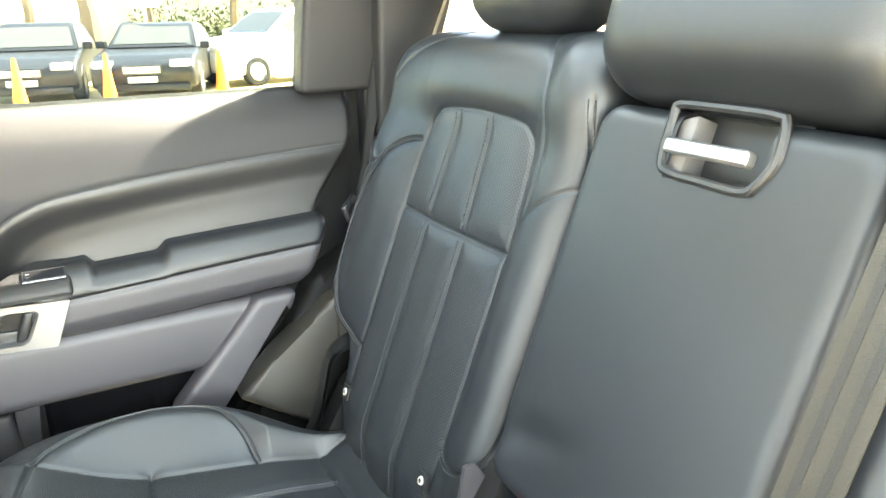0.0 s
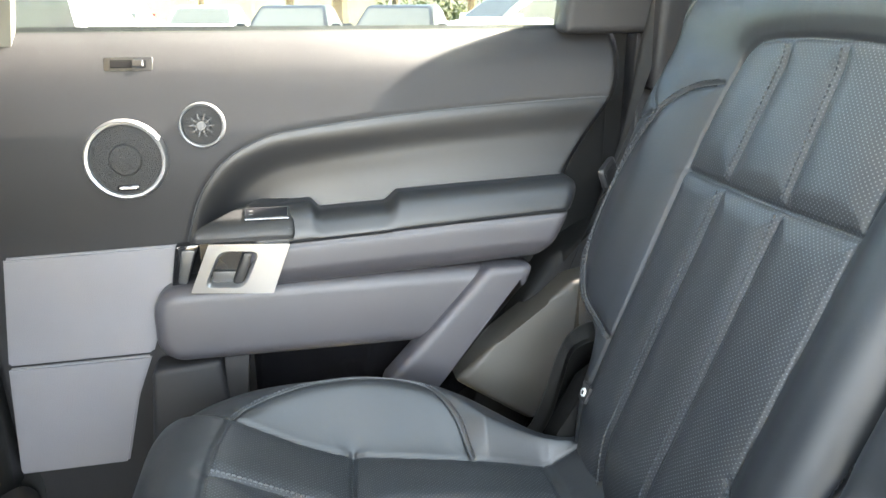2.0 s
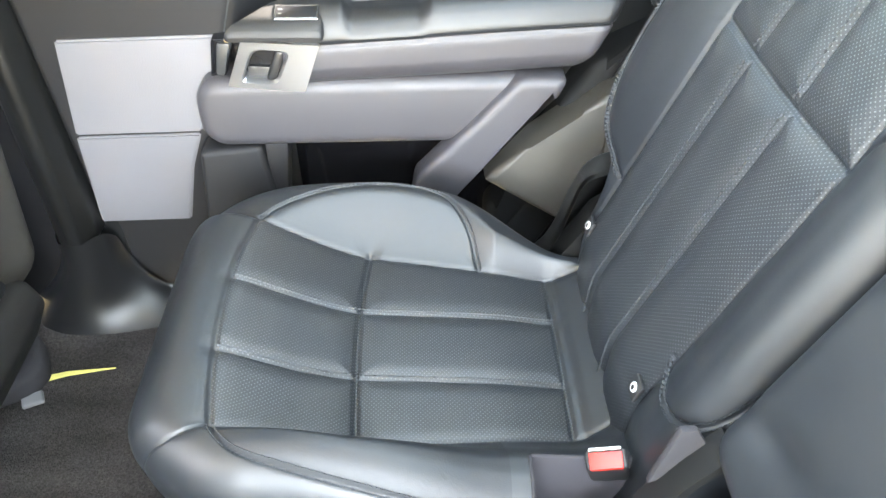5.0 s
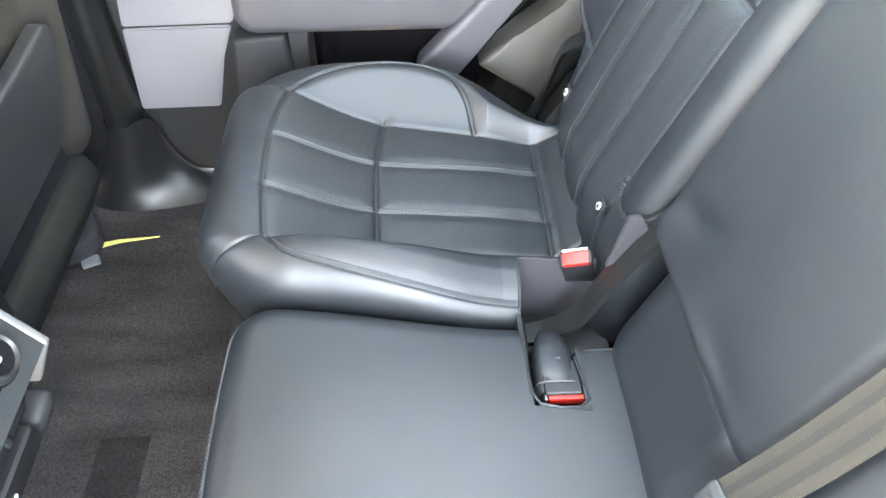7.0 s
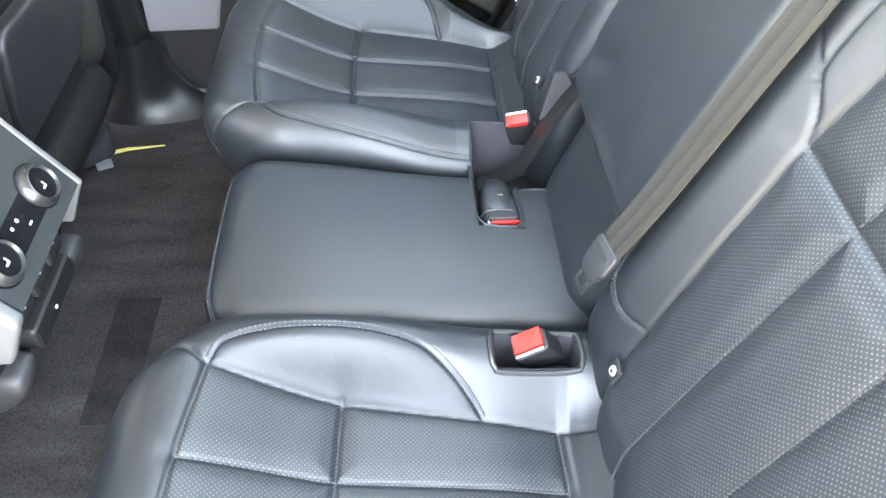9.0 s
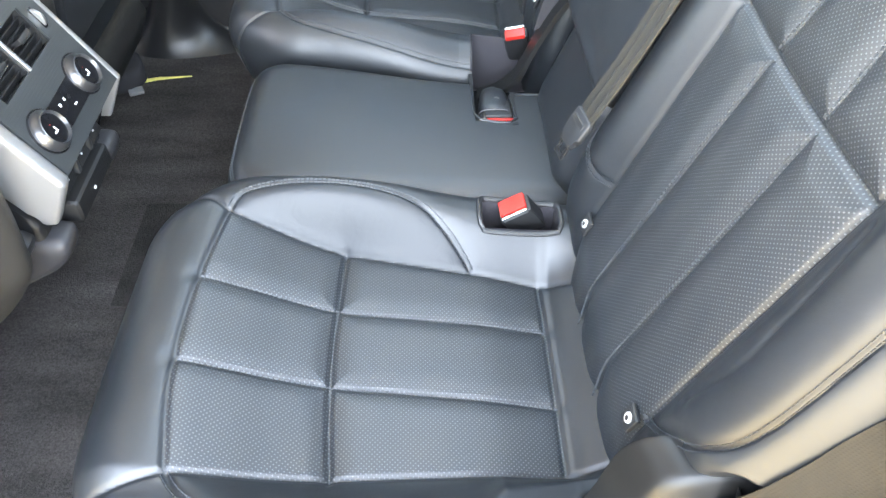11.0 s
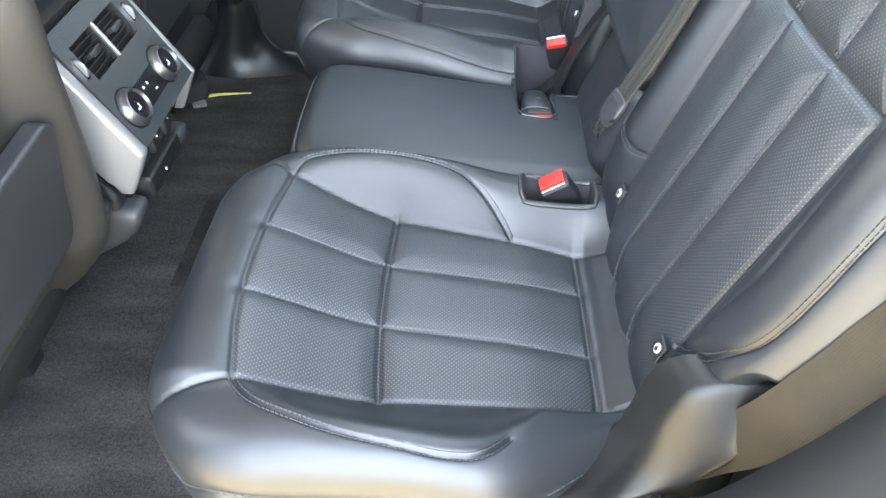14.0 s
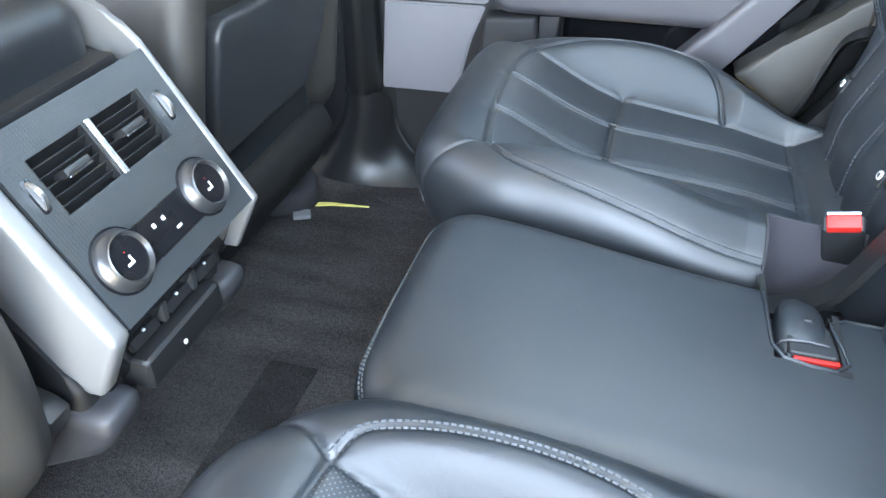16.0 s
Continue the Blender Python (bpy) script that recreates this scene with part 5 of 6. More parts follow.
def console():
    c = thing("centre_console", (-.35, 0, .556), "rear centre console with twin air vents, two dials and silver sides", "console")
    A, B = Vector((-.240, 0, 1.080)), Vector((-.133, 0, .905))     # top and foot of the panel's face
    d = (B - A).normalized()
    n = Vector((-d.z, 0, d.x)) * 1.0
    n = Vector((.8532, 0, .5216))
    L = (B - A).length
    M = Matrix(((d.x, 0, n.x, A.x), (0, 1, 0, 0), (d.z, 0, n.z, A.z), (0, 0, 0, 1)))    # local: x down the face, y across, z out
    body = part("body", prism([(-.250, 1.058), (-.160, .905), (-.190, .835), (-.215, .80), (-.30, .75), (-.42, .60), (-.80, .56), (-.80, 1.05), (-.30, 1.075)], "y", -.117, .117, .008, 2), PLASTIC, c)
    # woven face with two vent openings
    y0, y1 = -.118, .118
    hx = [(.010, .070)]
    face = part("face_panel", box((.004, y0, -.006), (.035, y1, .0), 0, 1, M), GUNMETAL, c, "woven gunmetal panel")
    def strip(a, b, c0, c1):
        part("face_strip", box((a, c0, -.006), (b, c1, 0), 0, 1, M), GUNMETAL, face)
    VA, VB = .014, .074
    strip(.035, .0930, y0, -.088)
    strip(.035, .0930, .077, y1)
    strip(.0930, L - .002, y0, y1)
    bar = part("vent_divider", box((.033, -.0075, -.006), (.0945, -.0005, .002), .001, 1, M), SATIN, c, "silver divider")
    for q, (a, b) in enumerate(((-.087, -.0085), (.0005, .076))):
        v = part("air_vent", box((.035, a, -.045), (.093, b, -.040), 0, 1, M), PLASTIC, c, "black air vent with tilted slats")
        for yy in ((a, a + .002), (b - .002, b)):
            part("vent_wall", box((.035, yy[0], -.042), (.093, yy[1], -.002), 0, 1, M), PLASTIC, v)
        for k in range(6):
            x = .039 + k * .0100
            part("slat", box((-.0075, a + .001, -.0008), (.0075, b - .001, .0008), .0005, 1, M @ pose(x, 0, -.012, 0, 50, 0)), PLASTIC, v)
        mid = (a + b) / 2
        tab = part("vent_tab", box((.0585, mid - .017, -.014), (.0665, mid + .017, .004), .0015, 2, M @ pose(0, 0, 0, 0, 0, 0)), TRIM, v, "dark vent tab")
        part("tab_lip", box((.0660, mid - .016, .002), (.0680, mid + .016, .0052), .0007, 1, M), CHROME, tab, "bright lip")
    # thumb wheels
    for yy in (-.1015, .0945):
        w = part("thumb_slot", box((.046, yy - .006, -.004), (.082, yy + .006, .0012), .004, 2, M), GLOSS, c, "dark thumb wheel slot")
        part("thumb_wheel", disc(.017, .006, M @ pose(.064, yy, -.008, 90, 0, 0), 36, .001), SATIN, w, "silver thumb wheel")
    # black climate strip with two dials
    part("climate_strip", box((.136, -.058, -.002), (.178, .046, .0012), .001, 1, M), DIALBLACK, c, "gloss black climate panel")
    for yy in (-.077, .065):
        m = M @ pose(.153, yy, 0)
        k = part("dial", lathe([(.031, -.004), (.031, .004), (.0295, .007), (.0265, .010), (.0252, .0155), (.0240, .0165), (.0226, .013), (.0215, .0105)], m, 56), GUNRING, c, "ringed rotary climate dial")
        part("dial_seat", disc(.0335, .002, m @ pose(0, 0, .0005), 48), GLOSS, k, "black dial seat")
        part("dial_face", disc(.0228, .002, m @ pose(0, 0, .0105), 40), DIALBLACK, k, "gloss black dial face")
        part("dial_mark", box((.004, -.007, .0115), (.0065, .001, .0119), 0, 1, m), WHITE, k, "white seat mark")
        part("dial_mark", box((-.002, .000, .0115), (.0065, .0022, .0119), 0, 1, m), WHITE, k, "white seat mark")
        part("dial_light", box((-.0075, -.002, .0115), (-.0062, -.0005, .0119), 0, 1, m), RED, k, "small red mark")
    for yy, w in ((-.022, .005), (-.006, .004)):
        part("key_mark", box((.147, yy - .0022, .0011), (.1515, yy + .0022, .0016), 0, 1, M), WHITE, c, "white symbol")
    part("key_mark", box((.165, .001, .0011), (.1675, .009, .0016), 0, 1, M), WHITE, c, "white symbol")
    # silver flanks
    prof = [(-.352, 1.138), (-.330, 1.134), (-.305, 1.126), (-.280, 1.113), (-.260, 1.100), (-.243, 1.083), (-.131, .906), (-.166, .832), (-.186, .832), (-.200, .858), (-.285, .99), (-.37, 1.105)]
    for a, b in ((-.144, -.119), (.1185, .130)):
        part("silver_flank", prism(prof, "y", a, b, .010 if a < 0 else .005, 4), SILVER, c, "silver painted flank")
    part("side_cover", prism([(-.21, .845), (-.196, .825), (-.20, .76), (-.32, .70), (-.45, .60), (-.80, .58), (-.80, 1.0), (-.37, 1.06)], "y", -.139, .133, .012, 3), PLASTIC, c)
    # socket bay under the face
    part("socket_bay", prism([(-.150, .895), (-.182, .832), (-.190, .80), (-.25, .80), (-.25, .90)], "y", -.110, .104, .002, 1), GLOSS, c, "recessed socket bay")
    for yy in (-.062, .0, .058):
        s = part("socket_flap", box((-.012, yy - .022, -.006), (.012, yy + .022, .004), .003, 2, Matrix.Translation((-.176, 0, .848)) @ pose(0, 0, 0, 0, 62, 0)), PLASTIC, c, "black socket flap")
        part("socket_mark", box((-.0016, yy - .002, .004), (.0016, yy + .002, .0044), 0, 1, Matrix.Translation((-.176, 0, .848)) @ pose(0, 0, 0, 0, 62, 0)), WHITE, s, "white symbol")
    part("socket_tab", box((-.178, -.035, .838), (-.166, -.026, .862), .002), GREYPLASTIC, c, "grey tab")
    part("socket_tab", box((-.178, .022, .838), (-.166, .031, .862), .002), GREYPLASTIC, c, "grey tab")
    bx = part("lower_box", box((-.215, -.078, .776), (-.165, .072, .818), .010, 3), PLASTIC, c, "black pull-out holder")
    part("box_mark", disc(.0030, .002, Matrix.Translation((-.1645, -.014, .794)) @ pose(0, 0, 0, 0, 90, 0), 16), WHITE, bx, "white symbol")
    for yy in (-.118, .108):
        part("foot", prism([(-.165, .80), (-.172, .762), (-.20, .735), (-.40, .62), (-.40, .80)], "y", yy - .030, yy + .032, .022, 5), FOOT, c, "moulded grey foot")
    part("lower_front", prism([(-.205, .780), (-.27, .735), (-.36, .66), (-.44, .556), (-.70, .556), (-.70, .79)], "y", -.125, .118, .02, 3), PLASTIC, c)
    # padded armrest lid above
    lid = Pad((-.62, -.275), (-.110, .110), .046, .085, .006, rc=.046)
    lid.sheet(lambda u, v: 1.152 + 0 * u - .006 * (v / .1) ** 2, lambda u, v, w: (u, v, w))
    lid.panels(lambda U, V: np.zeros(U.shape, int), {0: ("armrest_lid", LEATHER, "padded leather armrest lid")}, c, False)
    part("lid_gap", box((-.60, -.10, 1.04), (-.255, .10, 1.078), .006), PLASTIC, c)
    return c


console()


# ---------------------------------------------------------------- front seats, seen from behind
def front_seat(sgn, dx):
    s = thing("front_seat", (-.4, sgn * .44, .556), "black leather front car seat with hard back panel and map pocket", "car seat", "front seats")
    xb = lambda z: -.238 + dx + (z - .846) * .10
    # shell: rounded slab from floor mount to shoulder
    pad = Pad((.70, 1.36), (.170, .700), .040, .20, .007, rc=.08)
    pad.sheet(lambda u, v: 0 * u + .030 - .046 * smooth(.205, .285, v) * smooth(.69, .61, v) - .05 * smooth(.82, .70, u) - .03 * smooth(1.15, 1.36, u), lambda u, v, w: (xb(u) - .012 + w, sgn * (v + .045 * smooth(.86, 1.2, u) * smooth(.45, .18, v)), u))
    b = pad.panels(lambda U, V: np.zeros(U.shape, int), {0: ("seat_back", SEATBACK, "")}, s, sgn > 0)[0]
    pan = Pad((.855, 1.058), (.270, .625), .006, .026, .004, rc=.030)
    def lay(u, v, w):
        vv = v - .05 * smooth(.95, .855, u) * smooth(.42, .62, v)
        return xb(u) + w + .010 * smooth(.90, 1.05, u), sgn * vv, u - .010 * np.sin(np.clip((v - .24) / .38, 0, 1) * np.pi) * smooth(.95, 1.05, u)
    pan.sheet(lambda u, v: 0 * u + .006, lay)
    pan.panels(lambda U, V: np.zeros(U.shape, int), {0: ("back_panel", SEATPANEL, "hard black map pocket panel")}, b, sgn > 0)
    side = prism([(-.28, .70), (-.235, .80), (-.235, .90), (-.30, .92), (-.62, .80), (-.62, .70)], "y", sgn * .205, sgn * .235, .01, 2)
    part("hinge_cover", side, TRIM, s, "black hinge cover")
    part("hinge_plate", prism([(-.300, .70), (-.262, .73), (-.205, .805), (-.198, .825), (-.212, .835), (-.30, .86), (-.5, .80), (-.5, .70)], "y", sgn * .150, sgn * .180, .006, 2), TRIM, s, "black plastic seat trim")
    c = Pad((-.80, -.30), (.19, .69), .05, .16, .012, rc=.08)
    c.sheet(lambda u, v: .90 + 0 * u, lambda u, v, w: (u, sgn * v, w))
    c.panels(lambda U, V: np.zeros(U.shape, int), {0: ("seat_cushion", LEATHER, "")}, s, sgn < 0)
    part("lower_skirt", prism([(-.34, .62), (-.300, .66), (-.262, .735), (-.28, .78), (-.60, .78), (-.60, .62)], "y", sgn * .22, sgn * .66, .02, 3), APERTURE, s, "black seat skirt")
    for y in (.26, .62):
        part("seat_rail", box((-.75, sgn * y - .025, .55), (-.36, sgn * y + .025, .66), .006), PLASTIC, s, "black seat rail")
    h = Pad((1.40, 1.56), (.32, .57), .05, .10, .008, rc=.06)
    h.sheet(lambda u, v: 0 * u, lambda u, v, w: (xb(u) - .02 + w, sgn * v, u))
    h.panels(lambda U, V: np.zeros(U.shape, int), {0: ("headrest", LEATHER, "")}, s, sgn > 0)
    for y in (.40, .49):
        part("headrest_post", tube([(xb(1.3) - .06, sgn * y, 1.28), (xb(1.42) - .06, sgn * y, 1.44)], .007), SATIN, s, "metal headrest post")
    return s


SEATPANEL = mat("seat_back_panel", (0.018, 0.019, 0.021), 0.42, grain=0.0004, gscale=1400, gstr=0.4)
SEATBACK = mat("seat_back_leather", (0.023, 0.0212, 0.0185), 0.5, grain=0.0005, gscale=1000, gstr=0.4)
front_seat(1, -.035)
front_seat(-1, .035)

# cloth tab under the far front seat, and a sun streak beside it
ft = thing("seat_wiring_cover", (-.35, .64, .556), "dark cloth wiring cover under the front seat", "cable cover")
part("cloth", prism([(-.43, .575), (-.375, .572), (-.322, .600), (-.306, .640), (-.332, .70), (-.385, .735), (-.45, .72)], "z", .552, .606, .020, 3), FLAP, ft)
part("tab", box((-.340, .580, .557), (-.306, .606, .566), .002, 1, Matrix.Translation((-.323, .593, .56)) @ pose(0, 0, 0, 0, 0, 25) @ Matrix.Translation((.323, -.593, -.56))), GREYTAB, ft, "grey tab")
# Sunlight streak on the carpet, put in as a pale yellow sliver.
ys = thing("sun_streak", (-.27, .65, .557), "thin streak of sunlight on the carpet, laid down as a yellow sliver", "strip")
part("strip", prism([(-.328, .630), (-.330, .643), (-.285, .655), (-.207, .661), (-.285, .646)], "z", .557, .560), SUN_STREAK, ys)
# thin dark sheet on the floor: a rectangle of brushed nap and shadow
fm = thing("nap_shadow_patch", (-.16, .07, .556), "dark rectangle of nap and shadow laid on the carpet", "carpet patch")
part("shadow_sheet", box((-.200, -.06, .5555), (-.122, .205, .5580), .001), NAP_SHADOW, fm)

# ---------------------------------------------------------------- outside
tagged(part("ground", box((-150, -150, -.2), (150, 150, 0)), BOUNCE_GROUND), "sunlit car park ground, coloured bright ochre for warm bounce light", "ground", kind="structure")


def glass_mat(name, tint):
    m = bpy.data.materials.new(name)
    m.use_nodes = True
    b = m.node_tree.nodes["Principled BSDF"]
    b.inputs["Base Color"].default_value = (*tint, 1)
    b.inputs["Roughness"].default_value = 0.0
    b.inputs["Transmission Weight"].default_value = 1.0
    b.inputs["IOR"].default_value = 1.45
    return m


GLASS = glass_mat("tinted_glass", (0.45, 0.50, 0.44))
# Grey base colour stands in for sky reflected in the parked cars' glass.
CARGLASS = mat("sky_grey_car_glass", (0.09, 0.092, 0.088), 0.4, blotch=0.1, spec=0.15)


def pane(name, pts, thick, lab):
    """A window pane with thickness from four corners."""
    p = [Vector(q) for q in pts]
    n = (p[1] - p[0]).cross(p[2] - p[0]).normalized() * thick
    bm = bmesh.new()
    a = [bm.verts.new(q) for q in p]
    b = [bm.verts.new(q + n) for q in p]
    bm.faces.new(a)
    bm.faces.new(b[::-1])
    for i in range(4):
        bm.faces.new((a[i], a[(i + 1) % 4], b[(i + 1) % 4], b[i]))
    ob = part(name, bm, GLASS)
    ob.visible_shadow = False
    return tagged(ob, lab, "window", kind="structure")


pane("window_1", [(-.17, .880, 1.38), (.63, .880, 1.39), (.66, .80, 1.70), (-.10, .80, 1.70)], .004, "tinted side glass of the rear door")


# ---------------------------------------------------------------- car park outside
def parked_car(x, y, turn, paint, tall, label, tail=False):
    """A parked car: lofted body with cabin, wheels, lamps, grille and glass; local x runs to its nose."""
    M = pose(x, y, 0, 0, 0, turn)
    c = thing("parked_car", (x, y, 0), label, "car", "parked cars")
    L, W, H = (4.7, 1.86, 1.46) if not tall else (4.85, 1.95, 1.74)
    hood = .92 if not tall else 1.10
    low = [(-L / 2, .55), (-L / 2 + .05, hood - .02), (-L / 2 + .7, hood + .06), (L * .20, hood + .03), (L * .40, hood - .08), (L / 2 - .06, hood - .25), (L / 2, .55), (L / 2 - .10, .25), (-L / 2 + .12, .25)]
    if tall:
        low[1], low[2] = (-L / 2 + .02, hood + .05), (-L / 2 + .5, hood + .08)
    body = prism(low, "y", -W / 2, W / 2, .09, 3, M)
    b = part("body", body, paint, c)
    roof = [(-L * .40, hood + .02), (-L * .26, H - .04), (-L * .08, H), (L * .06, H - .03), (L * .24, hood + .02)] if not tall else [(-L * .48, hood + .03), (-L * .42, H - .08), (-L * .2, H), (L * .06, H - .04), (L * .24, hood + .02)]
    g = bmesh.new()
    k = len(roof)
    lo = [g.verts.new((p[0], -W / 2 + .06 + (p[1] - hood) * .32, p[1])) for p in roof]
    hi = [g.verts.new((p[0], W / 2 - .06 - (p[1] - hood) * .32, p[1])) for p in roof]
    g.faces.new(lo)
    g.faces.new(hi[::-1])
    for i in range(k):
        g.faces.new((lo[i], lo[(i + 1) % k], hi[(i + 1) % k], hi[i]))
    bmesh.ops.bevel(g, geom=g.edges[:], offset=.03, segments=2, affect='EDGES')
    g.transform(M)
    cab = part("cabin", g, paint, c)
    cen = sum(p[0] for p in roof) / k
    for sy in (-1, 1):
        ins = [(cen + (p[0] - cen) * .86, hood + .05 + (p[1] - hood) * .78) for p in roof]
        gg = bmesh.new()
        f = [gg.verts.new((p[0], sy * (W / 2 - .052 - (p[1] - hood) * .32), p[1])) for p in ins]
        h2 = [gg.verts.new((p[0], sy * (W / 2 - .075 - (p[1] - hood) * .32), p[1])) for p in ins]
        gg.faces.new(f)
        gg.faces.new(h2[::-1])
        for i in range(k):
            gg.faces.new((f[i], f[(i + 1) % k], h2[(i + 1) % k], h2[i]))
        gg.transform(M)
        part("side_window", gg, CARGLASS, cab, "dark side glass", 20)
    for i, nm in ((3, "windscreen"), (0, "rear_window")):
        p, q = roof[i], roof[i + 1]
        gg = bmesh.new()
        off = .010
        nx, nz = -(q[1] - p[1]), q[0] - p[0]
        ln = math.hypot(nx, nz)
        nx, nz = nx / ln * off, nz / ln * off
        pts = []
        for t, ww in ((.12, .80), (.86, .80)):
            px, pz = p[0] + (q[0] - p[0]) * t + nx, p[1] + (q[1] - p[1]) * t + nz
            half = (W / 2 - .08 - (pz - hood) * .32) * .93
            pts += [((px, -half, pz), (px, half, pz))]
        vv = [gg.verts.new(v) for v in (pts[0][0], pts[0][1], pts[1][1], pts[1][0])]
        ww2 = [gg.verts.new((v.co.x - nx * 2, v.co.y, v.co.z - nz * 2)) for v in vv]
        gg.faces.new(vv)
        gg.faces.new(ww2[::-1])
        for j in range(4):
            gg.faces.new((vv[j], vv[(j + 1) % 4], ww2[(j + 1) % 4], ww2[j]))
        gg.transform(M)
        part(nm, gg, CARGLASS, cab, "dark glass")
    for wx in (-L * .30, L * .31):
        for sy in (-1, 1):
            m = M @ Matrix.Translation((wx, sy * (W / 2 - .09), .34)) @ pose(0, 0, 0, -90 * sy, 0, 0)
            w = part("wheel", lathe([(.20, -.10), (.32, -.11), (.345, -.08), (.345, .08), (.32, .105), (.235, .11), (.225, .08)], m, 32), RUBBER, c, "black tyre")
            part("rim", lathe([(.232, .095), (.215, .10), (.20, .07), (.05, .075), (.001, .085)], m, 32), SATIN, w, "bright alloy rim")
            for q in range(10):
                part("spoke", box((.03, -.012, .074), (.215, .012, .102), .004, 1, m @ pose(0, 0, 0, 0, 0, q * 36)), SATIN, w)
    for sy in (-1, 1):
        part("headlight", box((L / 2 - .32, sy * (W / 2 - .24) - .20, hood - .30), (L / 2 - .02, sy * (W / 2 - .24) + .17, hood - .16), .05, 2, M), LAMPGLASS, c, "clear headlight")
        part("tail_light", box((-L / 2 - .012, sy * (W / 2 - .26) - .22, hood - (.04 if tall else .16)), (-L / 2 + .16, sy * (W / 2 - .22) + .215, hood + (.13 if tall else .02)), .03, 2, M), TAILRED, c, "red tail light")
        part("mirror", box((L * .15, sy * (W / 2 + .08) - .09, hood + .02), (L * .19 + .06, sy * (W / 2 + .08) + .09, hood + .16), .03, 2, M), paint, c)
    gr = part("grille", box((L / 2 - .10, -.36, .50), (L / 2 + .008, .36, hood - .24), .03, 2, M), PLASTIC, c, "slatted grille")
    for q in range(4):
        z = .54 + q * (hood - .82) / 3
        part("grille_slat", box((L / 2 - .01, -.33, z - .012), (L / 2 + .016, .33, z + .012), .004, 1, M), SATIN, gr)
    part("number_plate", box((L / 2 - .02, -.26, .36), (L / 2 + .012, .26, .47), .005, 1, M), WHITE, c, "plain plate")
    part("bumper_lip", box((L / 2 - .16, -W / 2 + .10, .20), (L / 2 - .01, W / 2 - .10, .33), .04, 2, M), PLASTIC, c)
    return c


NAVY = mat("navy_paint", (0.026, 0.026, 0.027), 0.35, blotch=0.05, spec=0.22)
WHITEPAINT = mat("white_paint", (0.75, 0.75, 0.74), 0.25, blotch=0.03)
GREYPAINT = mat("grey_paint", (0.20, 0.21, 0.22), 0.25, blotch=0.05)
LAMPGLASS = mat("lamp_glass", (0.55, 0.57, 0.60), 0.08, blotch=0.1)
TAILRED = mat("tail_red", (0.45, 0.02, 0.02), 0.15, blotch=0.1)
ORANGE = mat("cone_orange", (0.80, 0.26, 0.03), 0.5, blotch=0.1)
BARK = mat("bark", (0.16, 0.12, 0.08), 0.9, grain=0.02, gscale=30, gstr=0.8, blotch=0.3, bscale=6)
LEAF = mat("leaves", (0.07, 0.085, 0.02), 0.6, blotch=0.5, bscale=0.9)
LEAF2 = mat("bright_leaves", (0.16, 0.155, 0.018), 0.6, blotch=0.4, bscale=0.9)
WALLPALE = mat("pale_wall", (0.45, 0.43, 0.38), 0.85, blotch=0.06, bscale=0.5)
GRASS = mat("dry_grass", (0.32, 0.30, 0.16), 0.9, grain=0.05, gscale=8, blotch=0.3, bscale=0.3)

parked_car(0.3, 17.6, -100, NAVY, False, "dark navy saloon car parked nose out")
parked_car(2.6, 16.9, -108, NAVY, False, "dark navy saloon car with chrome slatted grille")
parked_car(5.6, 18.0, -160, WHITEPAINT, True, "white tall estate car parked at an angle")
parked_car(-2.75, 10.25, 92, WHITEPAINT, True, "white off-road car with red tail light")
for k, (px, py, tr, pm, tl) in enumerate(((-2.0, 21.5, -95, WHITEPAINT, False), (-4.8, 22.0, -92, GREYPAINT, True), (-7.6, 22.5, -90, WHITEPAINT, False), (-10.5, 23.0, -88, WHITEPAINT, True), (9.5, 20.5, -120, GREYPAINT, True), (-13.5, 23.5, -88, WHITEPAINT, False))):
    parked_car(px, py, tr, pm, tl, "%s parked in a row" % ("white saloon car" if pm is WHITEPAINT and not tl else "white tall car" if pm is WHITEPAINT else "grey tall car"))


def cone(x, y):
    c = thing("traffic_cone", (x, y, 0), "orange yellow plastic traffic cone on pale paving", "traffic cone", "traffic cones")
    part("base", box((x - .19, y - .19, 0), (x + .19, y + .19, .04), .012), ORANGE, c)
    part("body", lathe([(.14, .04), (.135, .06), (.035, .90), (.03, .92), (.001, .92)], Matrix.Translation((x, y, 0)), 24), ORANGE, c)
    part("band", lathe([(.098, .36), (.098, .37), (.075, .53), (.074, .53)], Matrix.Translation((x, y, 0)), 24), WHITE, c, "pale band")


cone(-.15, 14.2)
cone(1.28, 14.6)
cone(3.35, 14.9)


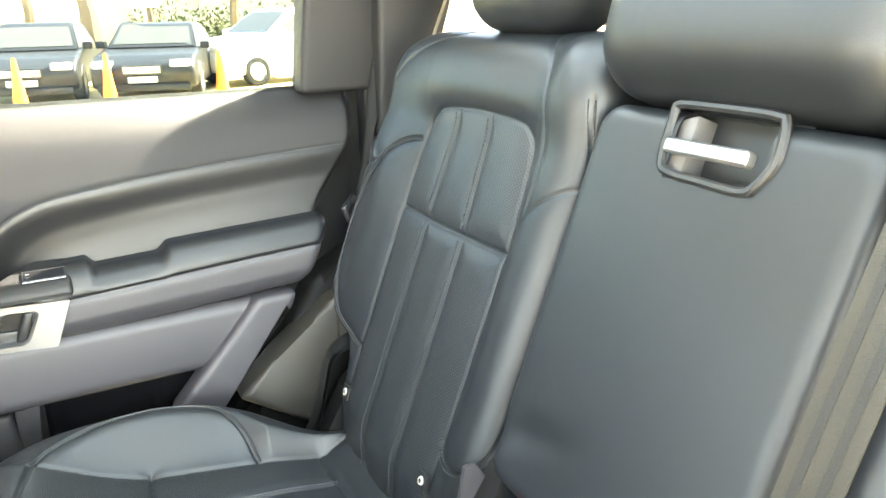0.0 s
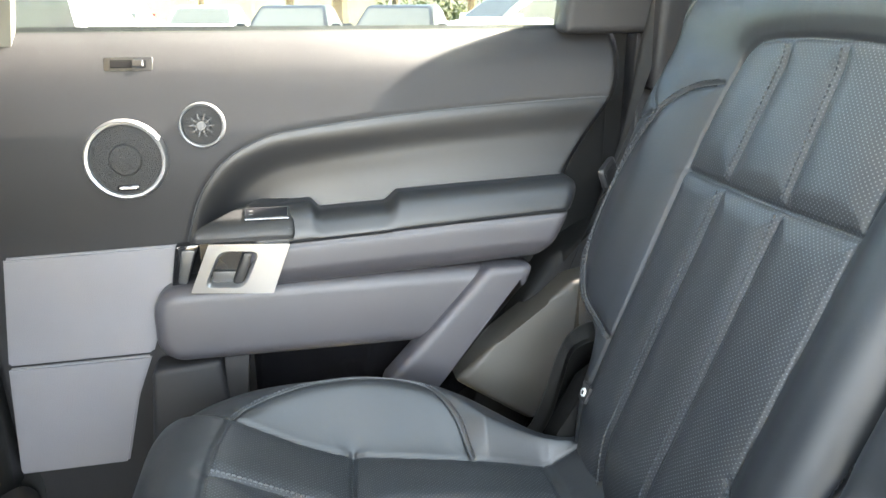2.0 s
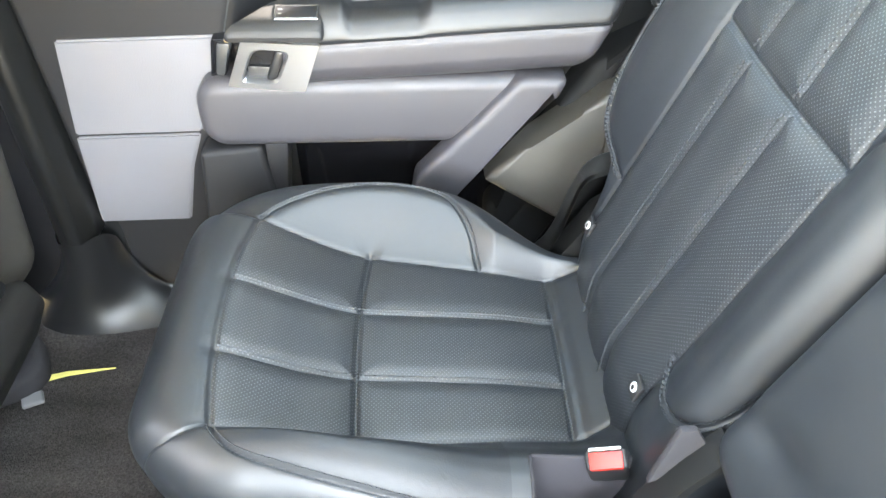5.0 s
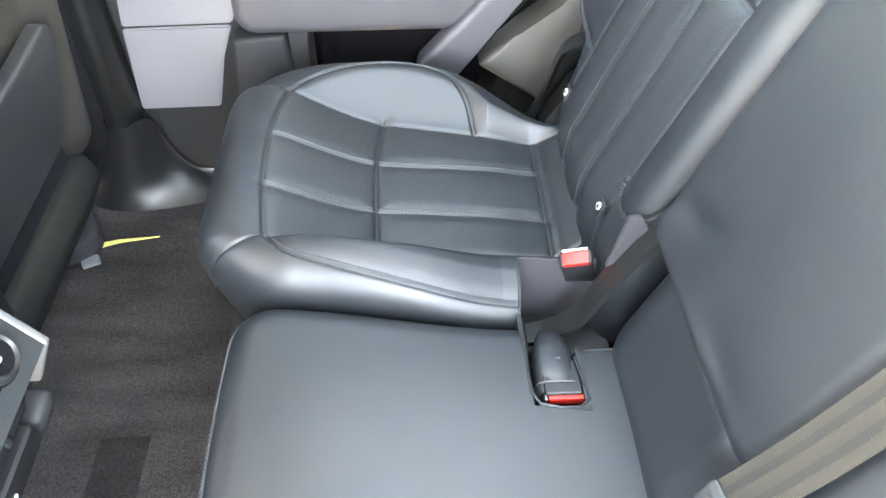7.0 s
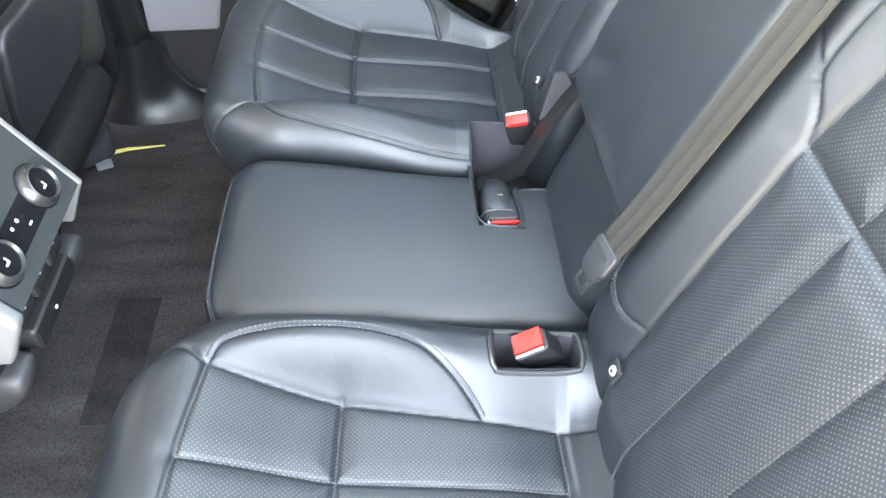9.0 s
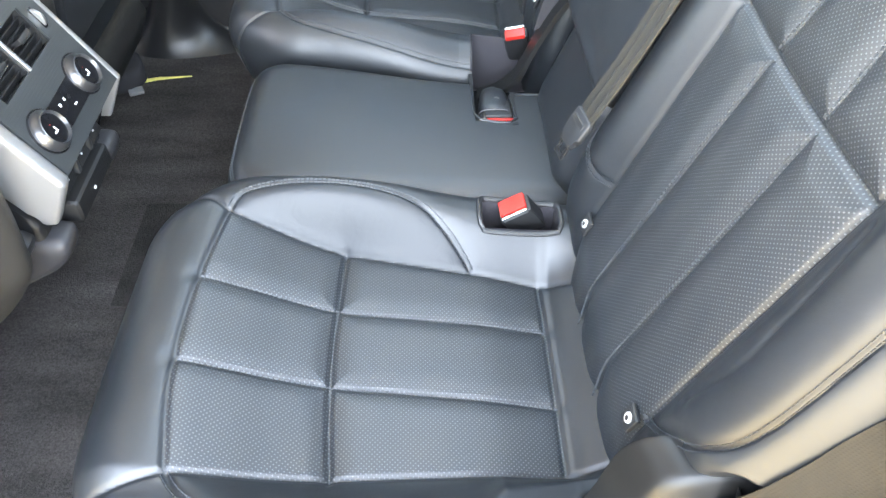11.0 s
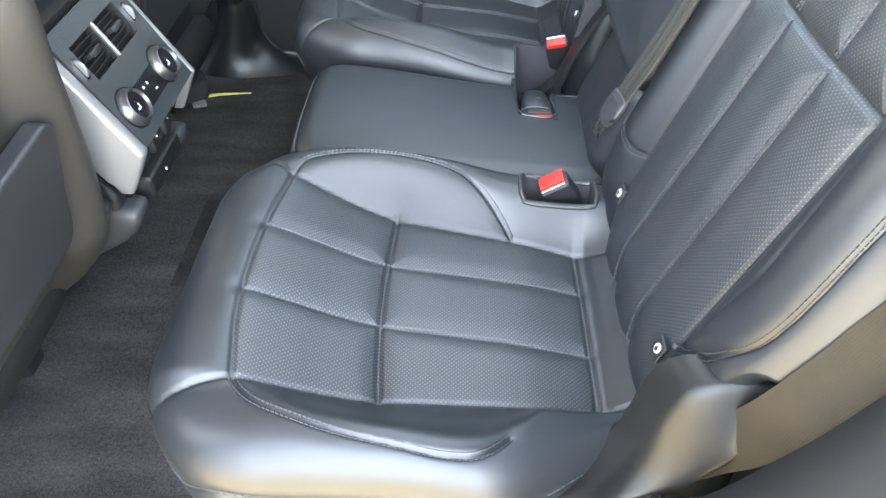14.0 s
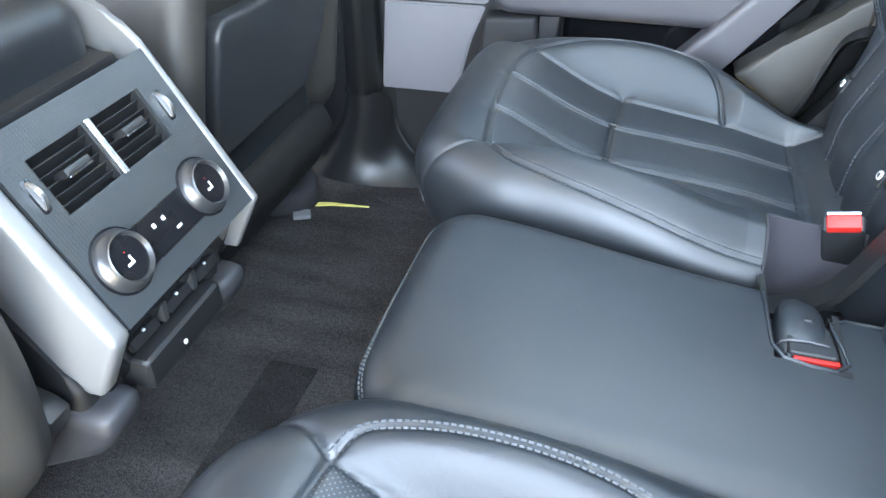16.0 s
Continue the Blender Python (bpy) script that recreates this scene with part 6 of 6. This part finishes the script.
def tree(x, y, h, r, seed, leaf, bare=False):
    rnd = random.Random(seed)
    t = thing("tree", (x, y, 0), "bare-limbed tree with thin yellow green crown" if bare else "leafy yellow green tree behind the car park", "tree", "trees")
    bm = bmesh.new()
    tips = []

    def limb(p, d, ln, rad, lev):
        q = p + d * ln
        ring = []
        for c, rr in ((p, rad), ((p + q) / 2 + Vector((rnd.uniform(-1, 1), rnd.uniform(-1, 1), 0)) * ln * .06, rad * .8), (q, rad * .55)):
            s = d.cross(Vector((.3, 1, .1))).normalized()
            u = s.cross(d).normalized()
            ring.append([bm.verts.new(c + (s * math.cos(a) + u * math.sin(a)) * rr) for a in [2 * math.pi * i / 6 for i in range(6)]])
        for a, b in zip(ring, ring[1:]):
            for i in range(6):
                bm.faces.new((a[i], a[(i + 1) % 6], b[(i + 1) % 6], b[i]))
        if lev == 0:
            tips.append(q)
            return
        for _ in range(rnd.randint(2, 4)):
            nd = (d + Vector((rnd.uniform(-1, 1), rnd.uniform(-1, 1), rnd.uniform(-.1, .7))) * .75).normalized()
            limb(p + d * ln * rnd.uniform(.55, 1), nd, ln * rnd.uniform(.5, .72), rad * .5, lev - 1)
    limb(Vector((x, y, 0)), Vector((rnd.uniform(-.06, .06), 0, 1)), h * .42, r, 3)
    part("trunk", bm, BARK, t)
    vs, fs = [], []
    for p in tips:
        for _ in range(30 if bare else 90):
            c = p + Vector((rnd.gauss(0, 1), rnd.gauss(0, 1), rnd.gauss(0, .8))) * h * .055
            a, b = Vector((rnd.uniform(-1, 1), rnd.uniform(-1, 1), rnd.uniform(-1, 1))).normalized(), Vector((rnd.uniform(-1, 1), rnd.uniform(-1, 1), rnd.uniform(-1, 1))).normalized()
            s = rnd.uniform(.10, .22)
            k = len(vs)
            vs += [c - a * s, c + b * s * .5, c + a * s, c - b * s * .5]
            fs.append((k, k + 1, k + 2, k + 3))
    tagged(raw("crown", vs, fs, leaf, t, "", False), kind="stuff")
    return t


for k, (x, y, h, r, bare) in enumerate(((-9, 31, 8, .22, False), (-6.0, 30, 8.5, .25, False), (-3.2, 33, 7, .16, True), (.2, 31, 8, .2, True), (2.0, 29, 9, .34, True), (4.6, 33, 7, .16, True), (7.2, 30, 8, .22, True),
                                        (10.5, 32, 9, .28, False), (14, 33, 9, .3, False), (-13, 33, 9, .3, False), (-17, 34, 9, .3, False), (18, 34, 9, .3, False))):
    tree(x, y, h, r, 40 + k, LEAF2 if k in (1, 6) else LEAF, bare)

# low hedge in front of the wall
hv, hf = [], []
rnd = random.Random(7)
for k in range(5200):
    c = Vector((rnd.uniform(4, 16), rnd.gauss(35, .5), abs(rnd.gauss(.9, .5))))
    a, b = Vector((rnd.uniform(-1, 1), rnd.uniform(-1, 1), rnd.uniform(-1, 1))).normalized(), Vector((rnd.uniform(-1, 1), rnd.uniform(-1, 1), rnd.uniform(-1, 1))).normalized()
    s, i = rnd.uniform(.07, .16), len(hv)
    hv += [c - a * s, c + b * s * .5, c + a * s, c - b * s * .5]
    hf.append((i, i + 1, i + 2, i + 3))
tagged(raw("hedge", hv, hf, LEAF, None, "", False), "low green hedge in front of a pale wall", "hedge", kind="stuff")
wall = thing("boundary_wall", (0, 38, 0), "long pale wall with fence posts behind the trees", "wall", kind="structure")
part("wall_face", box((-45, 38, 0), (45, 38.3, 2.6), .03), WALLPALE, wall)
for k in range(30):
    part("fence_post", box((-43.6 + k * 3, 37.8, 0), (-43.4 + k * 3, 38.0, 2.75), .02), WALLPALE, wall)
sg = thing("sign_post", (3.6, 27, 0), "white sign board with a dark blue panel on a post", "sign")
part("post", box((3.56, 26.96, 0), (3.64, 27.04, 2.5), .01), SATIN, sg)
part("board", box((3.1, 26.9, 1.9), (4.1, 26.95, 2.9), .02), WHITEPAINT, sg)
part("panel", box((3.42, 26.885, 2.38), (3.78, 26.90, 2.60), .005), NAVY, sg, "dark blue panel")
for k in range(3):
    part("bar", box((3.46 + k * .1, 26.878, 2.45), (3.53 + k * .1, 26.886, 2.53)), WHITEPAINT, sg, "white bar")
